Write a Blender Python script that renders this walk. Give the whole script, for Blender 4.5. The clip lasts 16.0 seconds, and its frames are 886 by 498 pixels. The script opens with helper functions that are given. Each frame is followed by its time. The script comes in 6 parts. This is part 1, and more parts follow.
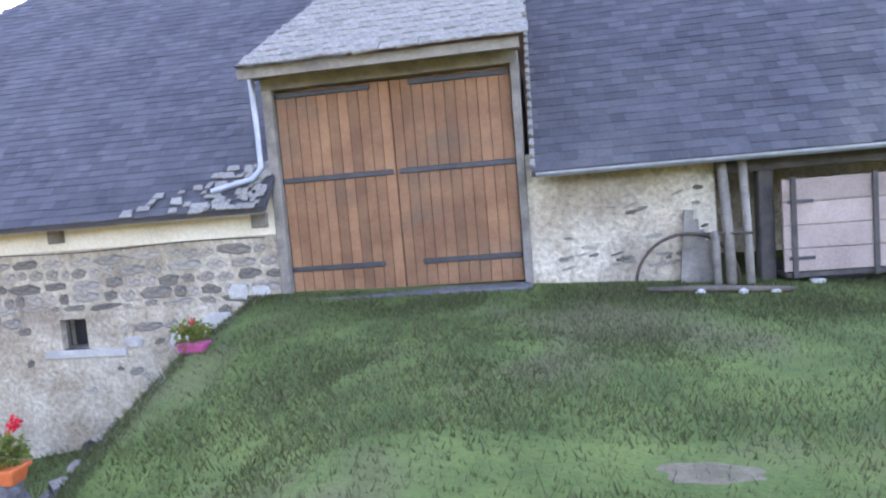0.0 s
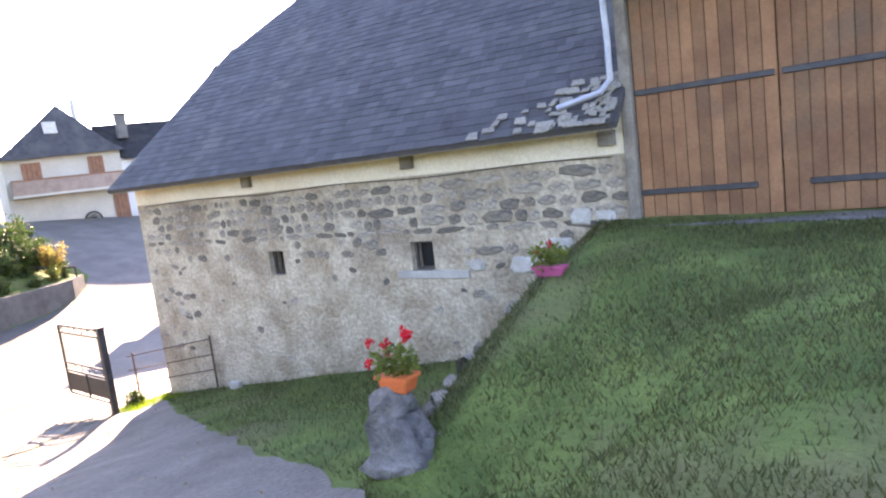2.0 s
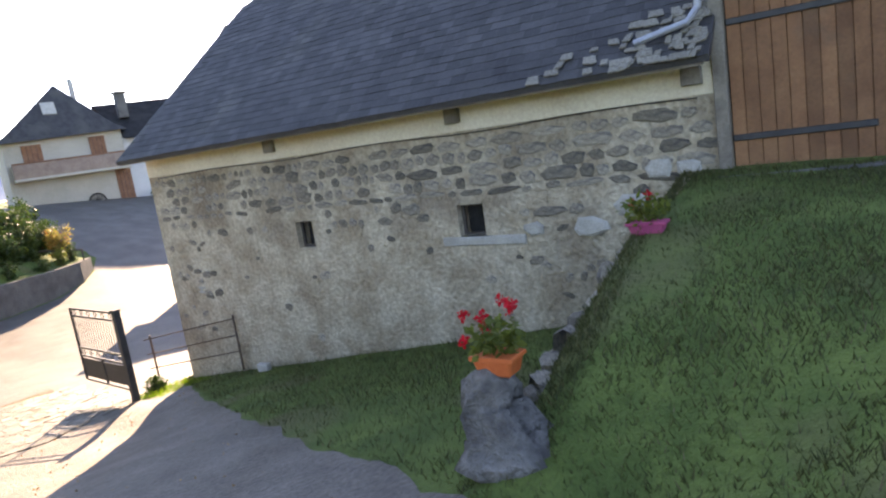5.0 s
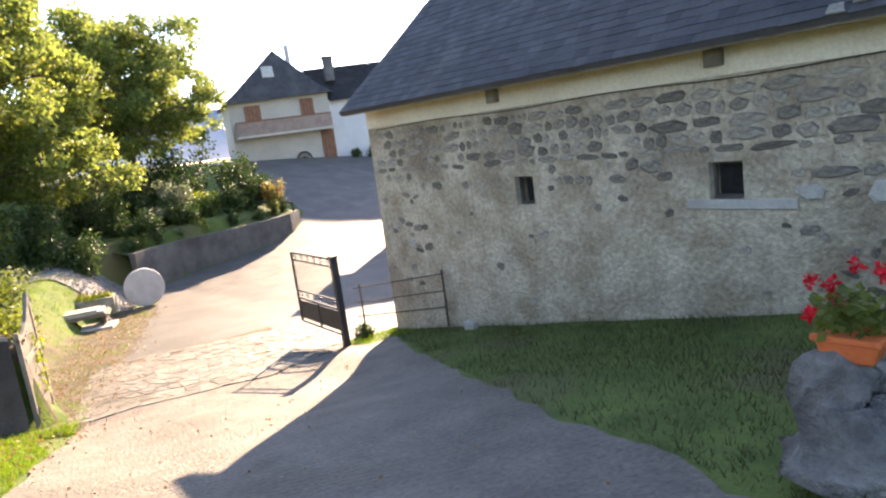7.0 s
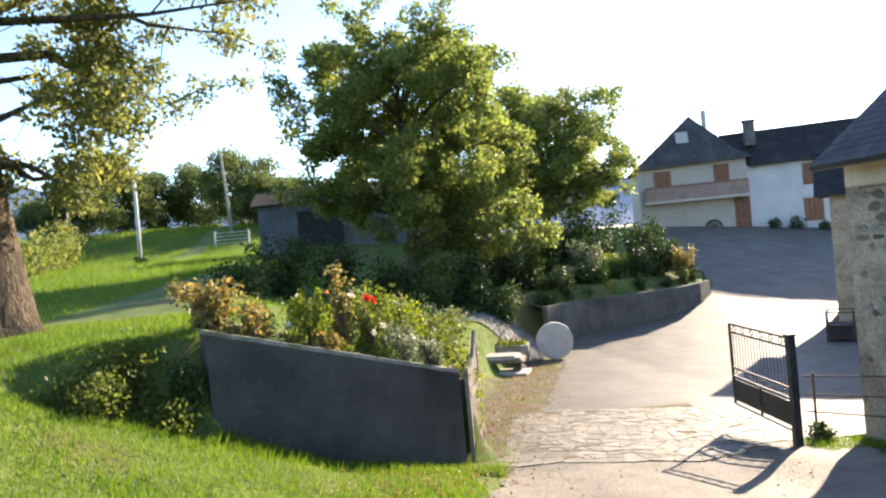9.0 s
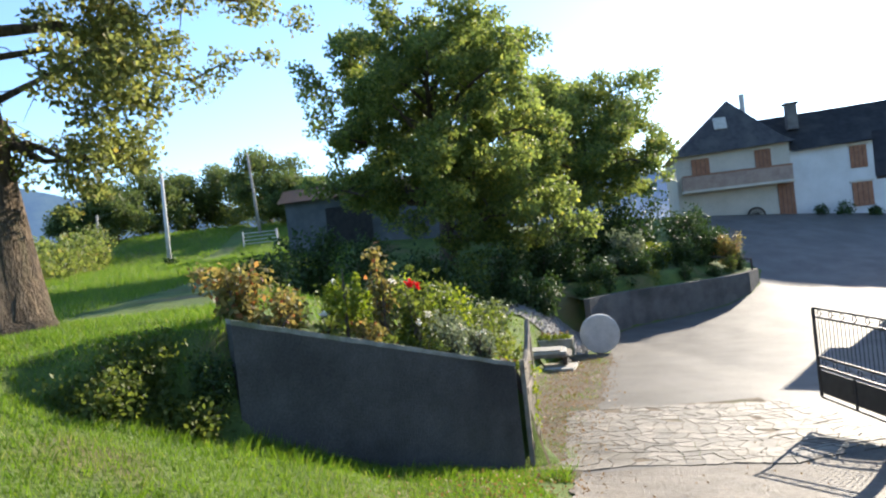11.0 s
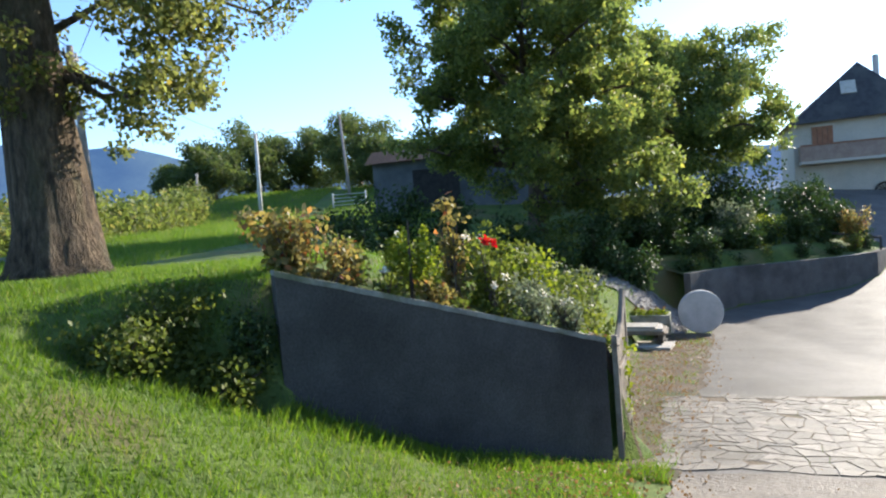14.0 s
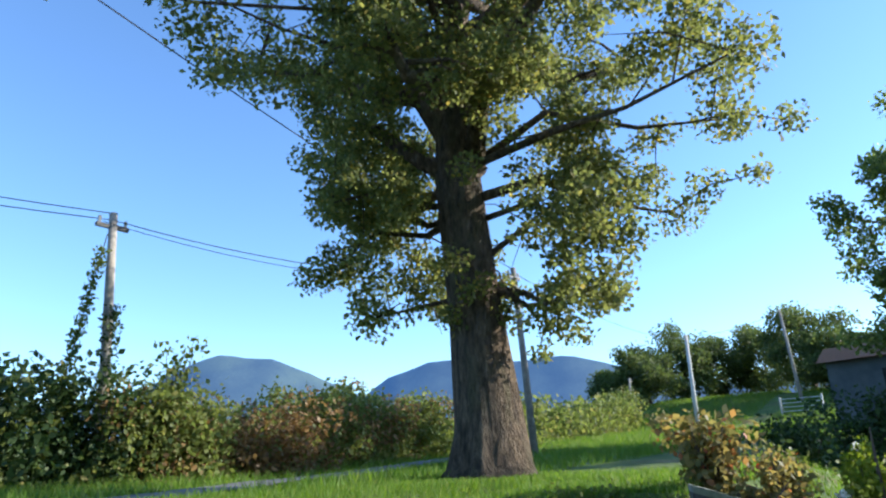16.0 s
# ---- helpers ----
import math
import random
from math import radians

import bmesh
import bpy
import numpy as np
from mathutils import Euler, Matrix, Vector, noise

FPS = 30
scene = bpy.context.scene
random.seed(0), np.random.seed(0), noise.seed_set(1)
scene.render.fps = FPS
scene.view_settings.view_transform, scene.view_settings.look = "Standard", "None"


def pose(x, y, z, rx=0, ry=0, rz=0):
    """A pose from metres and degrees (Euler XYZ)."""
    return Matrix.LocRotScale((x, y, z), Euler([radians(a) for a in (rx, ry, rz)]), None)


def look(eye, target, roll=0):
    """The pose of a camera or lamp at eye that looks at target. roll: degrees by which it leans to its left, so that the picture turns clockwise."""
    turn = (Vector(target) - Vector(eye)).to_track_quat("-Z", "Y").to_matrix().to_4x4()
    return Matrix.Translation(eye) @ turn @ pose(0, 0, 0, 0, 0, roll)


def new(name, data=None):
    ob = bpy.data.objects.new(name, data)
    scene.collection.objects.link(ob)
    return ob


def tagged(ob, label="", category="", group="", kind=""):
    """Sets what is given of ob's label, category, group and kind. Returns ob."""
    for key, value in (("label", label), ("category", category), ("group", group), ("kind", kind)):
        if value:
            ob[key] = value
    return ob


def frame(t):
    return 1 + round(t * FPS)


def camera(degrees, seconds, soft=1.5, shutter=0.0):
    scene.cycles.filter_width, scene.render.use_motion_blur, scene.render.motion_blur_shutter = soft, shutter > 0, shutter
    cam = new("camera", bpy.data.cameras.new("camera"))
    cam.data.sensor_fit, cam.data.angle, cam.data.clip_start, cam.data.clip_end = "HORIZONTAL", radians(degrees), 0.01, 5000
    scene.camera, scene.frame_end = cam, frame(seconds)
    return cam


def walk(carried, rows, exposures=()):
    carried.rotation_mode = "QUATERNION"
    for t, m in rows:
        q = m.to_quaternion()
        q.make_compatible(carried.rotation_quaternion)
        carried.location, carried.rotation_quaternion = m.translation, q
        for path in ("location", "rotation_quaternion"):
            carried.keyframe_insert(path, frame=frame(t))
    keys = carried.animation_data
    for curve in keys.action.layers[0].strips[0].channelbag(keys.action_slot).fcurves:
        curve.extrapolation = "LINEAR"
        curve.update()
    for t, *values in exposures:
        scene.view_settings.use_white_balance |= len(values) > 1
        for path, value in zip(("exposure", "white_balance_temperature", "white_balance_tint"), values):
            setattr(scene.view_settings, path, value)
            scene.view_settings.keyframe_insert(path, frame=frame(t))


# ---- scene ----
cam = camera(67.4, 16.0, soft=2.2)
PATH = [
    (0, (2.198, -0.662, 2.018), (1.883, 1.306, 1.846), -4.9),
    (0.5, (1.915, -0.504, 2.003), (1.427, 1.413, 1.708), -3.7),
    (1, (1.627, -0.461, 1.966), (0.961, 1.41, 1.728), -7.3),
    (1.5, (1.348, -0.356, 1.914), (0.404, 1.388, 1.657), -6.9),
    (2, (1.161, -0.247, 1.839), (0.056, 1.398, 1.57), -7.0),
    (2.5, (0.983, -0.197, 1.812), (-0.041, 1.512, 1.633), -11.2),
    (3, (0.784, -0.134, 1.76), (-0.274, 1.54, 1.478), -11.2),
    (3.5, (0.579, 0.013, 1.723), (-0.551, 1.642, 1.461), -8.9),
    (4, (0.436, 0.078, 1.677), (-0.681, 1.697, 1.315), -8.0),
    (4.2, (0.361, 0.094, 1.677), (-0.724, 1.738, 1.328), -7.9),
    (6.3, (-0.582, 0.32, 1.534), (-1.846, 1.823, 1.155), -10.2),
    (6.5, (-0.684, 0.274, 1.527), (-1.985, 1.74, 1.13), -10.0),
    (7, (-0.979, 0.22, 1.45), (-2.484, 1.488, 1.095), -7.7),
    (7.5, (-1.275, 0.132, 1.499), (-2.952, 1.198, 1.275), -10.4),
    (8, (-1.577, -0.022, 1.431), (-3.382, 0.824, 1.262), -9.3),
    (8.5, (-1.829, -0.157, 1.379), (-3.719, 0.467, 1.182), -5.9),
    (9, (-2.164, -0.242, 1.334), (-4.143, 0.05, 1.31), -5.2),
    (9.2, (-2.246, -0.257, 1.32), (-4.232, -0.03, 1.26), -4.2),
    (11.3, (-3.525, -0.459, 1.056), (-5.512, -0.229, 1.049), -7.0),
    (11.5, (-3.645, -0.459, 1.058), (-5.628, -0.198, 1.061), -7.1),
    (12, (-3.906, -0.426, 1.018), (-5.891, -0.186, 1.032), -6.8),
    (12.5, (-4.092, -0.367, 0.978), (-6.08, -0.149, 0.926), -5.6),
    (13, (-4.291, -0.324, 0.896), (-6.258, 0.035, 0.834), -4.8),
    (13.5, (-4.488, -0.298, 0.858), (-6.48, -0.131, 0.789), -5.9),
    (14, (-4.588, -0.238, 0.834), (-6.585, -0.301, 0.748), -4.5),
    (14.5, (-4.765, -0.262, 0.819), (-6.725, -0.642, 0.928), -4.6),
    (15, (-4.916, -0.266, 0.822), (-6.737, -1.034, 1.126), -5.4),
    (15.5, (-4.982, -0.207, 0.811), (-6.647, -1.223, 1.252), 0.1),
    (16, (-5.061, -0.149, 0.802), (-6.592, -1.291, 1.396), -2.7),
]
walk(cam, [(t, look(e, g, r)) for t, e, g, r in PATH],
     [(0.0, 3.7, 8300, 39), (1.5, 3.45, 8500, 36), (3.0, 2.92, 8700, 30), (4.2, 2.42, 8800, 27), (6.5, 2.38, 8700, 25), (8.0, 2.08, 8100, 20), (9.0, 1.82, 7500, 15), (11.5, 1.38, 6500, 11), (13.5, 1.28, 6350, 11), (14.5, 1.45, 6350, 11), (15.0, 1.5, 6250, 11), (15.5, 1.45, 6150, 10), (16.0, 1.2, 5950, 9)])

# ---- world, sun, exposure ----
SUN_AZ, SUN_EL = radians(132.5), radians(22.8)
world = bpy.data.worlds.new("sky")
scene.world = world
world.use_nodes = True
wn, wl = world.node_tree.nodes, world.node_tree.links
sky = wn.new("ShaderNodeTexSky")
sky.sky_type = 'NISHITA'
sky.sun_disc = False
sky.sun_elevation = SUN_EL
sky.sun_rotation = radians(90) - SUN_AZ
sky.altitude = 300
sky.air_density, sky.dust_density, sky.ozone_density = 1.0, 0.25, 4.5
wl.new(sky.outputs[0], wn["Background"].inputs[0])
wn["Background"].inputs[1].default_value = 0.15
sun_data = bpy.data.lights.new("sun", 'SUN')
sun_data.energy, sun_data.angle, sun_data.color = 4.8, radians(0.55), (1.0, 0.91, 0.76)
sun = new("sun", sun_data)
sun.matrix_world = look((0, 0, 60), (-60 * math.cos(SUN_EL) * math.cos(SUN_AZ), -60 * math.cos(SUN_EL) * math.sin(SUN_AZ), 60 - 60 * math.sin(SUN_EL)))

# ---- materials ----


def mat(name, a, b, scale=3.0, rough=0.85, bump=0.3, fine=40.0, c=None, metal=0.0, spots=0.35, dist=0.02, coord="world", spec=0.3, tone=(0.86, 1.14), stretch=1.0, island=False):
    """Two tones mixed by broad noise, darkened and lightened by fine grain, with relief."""
    m = bpy.data.materials.new(name)
    m.use_nodes = True
    n, l = m.node_tree.nodes, m.node_tree.links
    bs = n["Principled BSDF"]
    if coord == "world":
        src = n.new("ShaderNodeNewGeometry").outputs["Position"]
    else:
        src = n.new("ShaderNodeTexCoord").outputs["Object"]
    if stretch != 1.0:
        longer = n.new("ShaderNodeMapping")
        longer.inputs["Scale"].default_value = (1, 1, stretch)
        l.new(src, longer.inputs["Vector"])
        src = longer.outputs[0]
    big, small = n.new("ShaderNodeTexNoise"), n.new("ShaderNodeTexNoise")
    for t, s, d in ((big, scale, 6), (small, fine, 4)):
        l.new(src, t.inputs["Vector"])
        t.inputs["Scale"].default_value, t.inputs["Detail"].default_value, t.inputs["Roughness"].default_value = s, d, 0.62
    ramp = n.new("ShaderNodeValToRGB")
    ramp.color_ramp.elements[0].position, ramp.color_ramp.elements[1].position = 0.36, 0.64
    ramp.color_ramp.elements[0].color, ramp.color_ramp.elements[1].color = (*a, 1), (*b, 1)
    l.new(big.outputs[0], ramp.inputs[0])
    out = ramp.outputs[0]
    if c:
        third = n.new("ShaderNodeTexNoise")
        l.new(src, third.inputs["Vector"])
        third.inputs["Scale"].default_value, third.inputs["Detail"].default_value = scale * 0.33, 5
        mask = n.new("ShaderNodeMapRange")
        mask.inputs["From Min"].default_value, mask.inputs["From Max"].default_value = 0.52, 0.66
        l.new(third.outputs[0], mask.inputs[0])
        mx = n.new("ShaderNodeMixRGB")
        mx.inputs[2].default_value = (*c, 1)
        l.new(mask.outputs[0], mx.inputs[0])
        l.new(out, mx.inputs[1])
        out = mx.outputs[0]
    grain = n.new("ShaderNodeMixRGB")
    grain.blend_type = 'OVERLAY'
    grain.inputs[0].default_value = spots
    l.new(out, grain.inputs[1])
    l.new(small.outputs[0], grain.inputs[2])
    info = n.new("ShaderNodeObjectInfo")
    vary = n.new("ShaderNodeHueSaturation")
    vr = n.new("ShaderNodeMapRange")
    vr.inputs["To Min"].default_value, vr.inputs["To Max"].default_value = tone
    if island:
        l.new(n.new("ShaderNodeNewGeometry").outputs["Random Per Island"], vr.inputs[0])
    else:
        l.new(info.outputs["Random"], vr.inputs[0])
    l.new(vr.outputs[0], vary.inputs["Value"])
    l.new(grain.outputs[0], vary.inputs["Color"])
    l.new(vary.outputs[0], bs.inputs["Base Color"])
    bs.inputs["Roughness"].default_value, bs.inputs["Metallic"].default_value = rough, metal
    bs.inputs["Specular IOR Level"].default_value = spec
    if bump:
        bp = n.new("ShaderNodeBump")
        bp.inputs["Strength"].default_value, bp.inputs["Distance"].default_value = bump, dist
        l.new(small.outputs[0], bp.inputs["Height"])
        l.new(bp.outputs[0], bs.inputs["Normal"])
    return m


def leafmat(name, a, b, c=None, glow=0.35):
    """Leaves: tone by island, light passes through."""
    m = bpy.data.materials.new(name)
    m.use_nodes = True
    n, l = m.node_tree.nodes, m.node_tree.links
    bs, out = n["Principled BSDF"], n["Material Output"]
    geo = n.new("ShaderNodeNewGeometry")
    ramp = n.new("ShaderNodeValToRGB")
    ramp.color_ramp.elements[0].color, ramp.color_ramp.elements[1].color = (*a, 1), (*b, 1)
    if c:
        e = ramp.color_ramp.elements.new(0.9)
        e.color = (*b, 1)
        ramp.color_ramp.elements[2].color = (*c, 1)
    l.new(geo.outputs["Random Per Island"], ramp.inputs[0])
    l.new(ramp.outputs[0], bs.inputs["Base Color"])
    bs.inputs["Roughness"].default_value = 0.55
    bs.inputs["Specular IOR Level"].default_value = 0.25
    tr = n.new("ShaderNodeBsdfTranslucent")
    hs = n.new("ShaderNodeHueSaturation")
    hs.inputs["Value"].default_value, hs.inputs["Saturation"].default_value = 2.2, 1.1
    l.new(ramp.outputs[0], hs.inputs["Color"])
    l.new(hs.outputs[0], tr.inputs["Color"])
    mix = n.new("ShaderNodeMixShader")
    mix.inputs[0].default_value = glow
    l.new(bs.outputs[0], mix.inputs[1])
    l.new(tr.outputs[0], mix.inputs[2])
    l.new(mix.outputs[0], out.inputs["Surface"])
    return m


M_GRASS = mat("grass_ground", (0.062, 0.098, 0.021), (0.110, 0.150, 0.034), 1.6, 0.95, 0.6, 30, c=(0.12, 0.108, 0.045), dist=0.05)
M_BLADE = leafmat("grass_blade", (0.058, 0.112, 0.015), (0.128, 0.193, 0.027), (0.21, 0.215, 0.065), 0.42)
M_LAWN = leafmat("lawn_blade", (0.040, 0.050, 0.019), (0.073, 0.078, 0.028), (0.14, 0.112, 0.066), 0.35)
M_DRIVE = mat("concrete_drive", (0.104, 0.093, 0.080), (0.153, 0.139, 0.121), 0.9, 0.60, 0.6, 26, c=(0.10, 0.09, 0.076), spec=0.22, spots=0.7, dist=0.015)
M_RIBBED = mat("ribbed_concrete", (0.118, 0.098, 0.076), (0.178, 0.151, 0.12), 1.6, 0.68, 0.9, 24, c=(0.115, 0.093, 0.068), spec=0.4, spots=0.9, dist=0.03)
rn, rl = M_RIBBED.node_tree.nodes, M_RIBBED.node_tree.links
ribs = rn.new("ShaderNodeTexWave")
ribs.inputs["Scale"].default_value, ribs.inputs["Distortion"].default_value, ribs.inputs["Detail"].default_value = 3.2, 5.0, 4.0
turned = rn.new("ShaderNodeMapping")
turned.inputs["Rotation"].default_value = (0, 0, radians(28))
place = rn.new("ShaderNodeNewGeometry")
rl.new(place.outputs["Position"], turned.inputs["Vector"])
rl.new(turned.outputs[0], ribs.inputs["Vector"])
ribbump = rn.new("ShaderNodeBump")
ribbump.inputs["Strength"].default_value, ribbump.inputs["Distance"].default_value = 0.28, 0.02
rl.new(ribs.outputs["Fac"], ribbump.inputs["Height"])
rl.new(rn["Bump"].outputs[0], ribbump.inputs["Normal"])
rl.new(ribbump.outputs[0], rn["Principled BSDF"].inputs["Normal"])
M_ASPH = mat("pale_asphalt", (0.13, 0.128, 0.125), (0.175, 0.172, 0.166), 0.5, 0.8, 0.3, 80)
M_EARTH = mat("bare_earth", (0.092, 0.070, 0.048), (0.165, 0.128, 0.088), 2.5, 0.95, 0.7, 26, c=(0.075, 0.085, 0.03), dist=0.04, spots=0.6)
M_GRAVEL = mat("grey_gravel", (0.13, 0.125, 0.12), (0.27, 0.26, 0.245), 8.0, 0.9, 0.9, 45, dist=0.05)
M_RENDER = mat("lime_render", (0.36, 0.28, 0.19), (0.56, 0.475, 0.35), 1.5, 0.95, 1.0, 14, c=(0.27, 0.21, 0.15), dist=0.06, spots=0.7)
M_SHEDWALL = mat("blue_grey_cement", (0.085, 0.095, 0.10), (0.13, 0.14, 0.145), 0.8, 0.95, 0.4, 20, c=(0.06, 0.065, 0.065))
M_RENDER_TOP = mat("smooth_lime_render", (0.55, 0.47, 0.34), (0.64, 0.56, 0.42), 1.2, 0.95, 0.3, 30)
M_STONE = mat("field_stone", (0.195, 0.165, 0.130), (0.355, 0.305, 0.235), 5.0, 0.9, 0.9, 24, c=(0.125, 0.115, 0.108), coord="obj", tone=(0.5, 1.35), spots=0.6)
M_PALE = mat("pale_stone", (0.36, 0.335, 0.29), (0.47, 0.44, 0.385), 4.0, 0.9, 0.4, 40)
M_SLATE = mat("dark_slate", (0.040, 0.038, 0.039), (0.064, 0.061, 0.061), 2.5, 0.7, 0.3, 30, c=(0.08, 0.077, 0.07))
M_LAUZE = mat("lichen_slate", (0.17, 0.15, 0.12), (0.28, 0.25, 0.20), 4.0, 0.85, 0.5, 30, c=(0.36, 0.34, 0.29), coord="obj")
M_DOOR = mat("varnished_boards", (0.195, 0.082, 0.038), (0.285, 0.132, 0.062), 2.0, 0.65, 0.4, 30, c=(0.15, 0.092, 0.055), coord="obj", tone=(0.72, 1.15))
M_WOOD = mat("weathered_wood", (0.15, 0.125, 0.10), (0.25, 0.215, 0.17), 4.0, 0.85, 0.5, 40)
M_DARKWOOD = mat("dark_timber", (0.05, 0.042, 0.036), (0.09, 0.075, 0.062), 4.0, 0.8, 0.5, 40)
M_IRON = mat("black_iron", (0.018, 0.018, 0.02), (0.04, 0.038, 0.037), 8.0, 0.5, 0.2, 60, spec=0.5)
M_RUST = mat("rusty_iron", (0.06, 0.045, 0.038), (0.12, 0.075, 0.05), 8.0, 0.75, 0.3, 60)
M_ZINC = mat("zinc", (0.30, 0.31, 0.33), (0.40, 0.41, 0.43), 4.0, 0.45, 0.1, 50, metal=0.6)
M_BLOCK = mat("grey_cement_wall", (0.095, 0.09, 0.085), (0.155, 0.147, 0.138), 1.4, 0.92, 0.5, 40, c=(0.07, 0.068, 0.064), spots=0.5)
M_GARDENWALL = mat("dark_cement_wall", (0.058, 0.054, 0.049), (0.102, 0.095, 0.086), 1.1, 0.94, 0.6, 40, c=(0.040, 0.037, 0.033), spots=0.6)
M_CAP = mat("mossy_cap", (0.22, 0.21, 0.18), (0.33, 0.32, 0.27), 5.0, 0.95, 0.6, 30, c=(0.13, 0.14, 0.06))
M_WHITEWALL = mat("white_house_render", (0.55, 0.54, 0.52), (0.63, 0.62, 0.60), 0.7, 0.9, 0.2, 20)
M_CREAM = mat("cream_house_render", (0.46, 0.42, 0.35), (0.54, 0.49, 0.41), 0.7, 0.9, 0.2, 20)
M_SHUTTER = mat("brown_shutter", (0.23, 0.10, 0.055), (0.30, 0.14, 0.08), 3.0, 0.7, 0.2, 30)
M_BARK = mat("oak_bark", (0.05, 0.036, 0.025), (0.19, 0.138, 0.09), 9.0, 0.95, 1.0, 26, c=(0.11, 0.092, 0.055), dist=0.14, spots=0.8, stretch=0.32)
M_TWIG = mat("brown_twig", (0.08, 0.06, 0.045), (0.13, 0.10, 0.075), 6.0, 0.9, 0.5, 30)
M_POLE = mat("concrete_pole", (0.42, 0.41, 0.38), (0.52, 0.50, 0.47), 3.0, 0.85, 0.2, 40)
M_POLEWOOD = mat("grey_pole_wood", (0.20, 0.18, 0.155), (0.30, 0.275, 0.24), 5.0, 0.9, 0.4, 40)
M_DARK = mat("dark_interior", (0.02, 0.019, 0.018), (0.035, 0.033, 0.03), 3.0, 0.9, 0.1, 20)
M_ORANGE = mat("orange_plastic", (0.62, 0.12, 0.035), (0.70, 0.16, 0.05), 3.0, 0.5, 0.05, 30)
M_PINK = mat("magenta_plastic", (0.34, 0.05, 0.12), (0.40, 0.07, 0.15), 3.0, 0.6, 0.05, 30)
M_STUMP = mat("rough_grey_stone", (0.11, 0.10, 0.09), (0.19, 0.175, 0.155), 5.0, 0.95, 1.0, 14, c=(0.24, 0.22, 0.20), dist=0.08, spots=0.6)
M_PATCH = mat("trodden_earth", (0.125, 0.10, 0.055), (0.18, 0.145, 0.085), 6.0, 0.95, 0.7, 26, c=(0.08, 0.095, 0.033), dist=0.04)
M_PETAL = leafmat("pale_petals", (0.65, 0.60, 0.50), (0.75, 0.72, 0.66), None, 0.3)
M_PANEL = mat("pinkish_board", (0.26, 0.18, 0.145), (0.34, 0.25, 0.20), 2.0, 0.8, 0.3, 30)
M_BLACKPLASTIC = mat("black_plastic", (0.02, 0.02, 0.022), (0.035, 0.035, 0.037), 4.0, 0.5, 0.1, 40)
M_OAKLEAF = leafmat("oak_leaves", (0.078, 0.093, 0.034), (0.155, 0.162, 0.05), (0.27, 0.215, 0.06), 0.55)
M_WALNUT = leafmat("walnut_leaves", (0.07, 0.098, 0.03), (0.165, 0.192, 0.052), (0.26, 0.245, 0.06), 0.5)
M_FARLEAF = leafmat("far_tree_leaves", (0.05, 0.072, 0.024), (0.095, 0.118, 0.034), None, 0.42)
M_HEDGE = leafmat("hedge_leaves", (0.08, 0.105, 0.028), (0.15, 0.17, 0.045), (0.20, 0.17, 0.06), 0.42)
M_SHRUB = leafmat("shrub_leaves", (0.058, 0.082, 0.020), (0.128, 0.148, 0.031), None, 0.38)
M_YELLOWBUSH = leafmat("yellow_green_leaves", (0.105, 0.15, 0.018), (0.215, 0.24, 0.035), None, 0.36)
M_REDLEAF = leafmat("reddish_rose_leaves", (0.12, 0.12, 0.04), (0.23, 0.175, 0.06), (0.34, 0.10, 0.05), 0.4)
M_GREYLEAF = leafmat("grey_green_leaves", (0.09, 0.115, 0.06), (0.18, 0.20, 0.12), None, 0.25)
# dark ivy green, which also paints the garden's shade into shrub leaves
M_DARKLEAF = leafmat("dark_ivy_and_shaded_leaves", (0.02, 0.04, 0.012), (0.05, 0.08, 0.02), None, 0.2)
M_RED = leafmat("red_petals", (0.40, 0.010, 0.015), (0.60, 0.02, 0.03), None, 0.25)
M_BRACKEN = leafmat("brown_bracken", (0.13, 0.08, 0.035), (0.24, 0.15, 0.06), None, 0.25)

# ---- builders ----


def link(name, bm, material, parent=None, label="", smooth=False):
    me = bpy.data.meshes.new(name)
    bm.to_mesh(me)
    bm.free()
    me.materials.append(material)
    if smooth:
        for p in me.polygons:
            p.use_smooth = True
    ob = new(name, me)
    if parent:
        ob.parent = parent
    if label:
        ob["label"] = label
    return ob


part = link


def raw(name, verts, faces, material, parent=None, label="", smooth=False):
    me = bpy.data.meshes.new(name)
    me.from_pydata([tuple(v) for v in verts], [], [tuple(q) for q in faces])
    me.materials.append(material)
    if smooth:
        for p in me.polygons:
            p.use_smooth = True
    ob = new(name, me)
    if parent:
        ob.parent = parent
    if label:
        ob["label"] = label
    return ob


def empty(name, x=0, y=0, z=0, rz=0):
    ob = new(name)
    ob.matrix_basis = pose(x, y, z, 0, 0, rz)
    return ob


def box(bm, x0, y0, z0, x1, y1, z1, bevel=0.0, m=None):
    t = bmesh.new()
    bmesh.ops.create_cube(t, size=1)
    for v in t.verts:
        v.co = Vector((x0 + (v.co.x + 0.5) * (x1 - x0), y0 + (v.co.y + 0.5) * (y1 - y0), z0 + (v.co.z + 0.5) * (z1 - z0)))
    if bevel:
        bmesh.ops.bevel(t, geom=t.edges[:], offset=bevel, segments=1, affect='EDGES', profile=0.5)
    if m is not None:
        t.transform(m)
    me = bpy.data.meshes.new("tmp")
    t.to_mesh(me)
    t.free()
    bm.from_mesh(me)
    bpy.data.meshes.remove(me)
    return bm


def bx(*a, **k):
    return box(bmesh.new(), *a, **k)


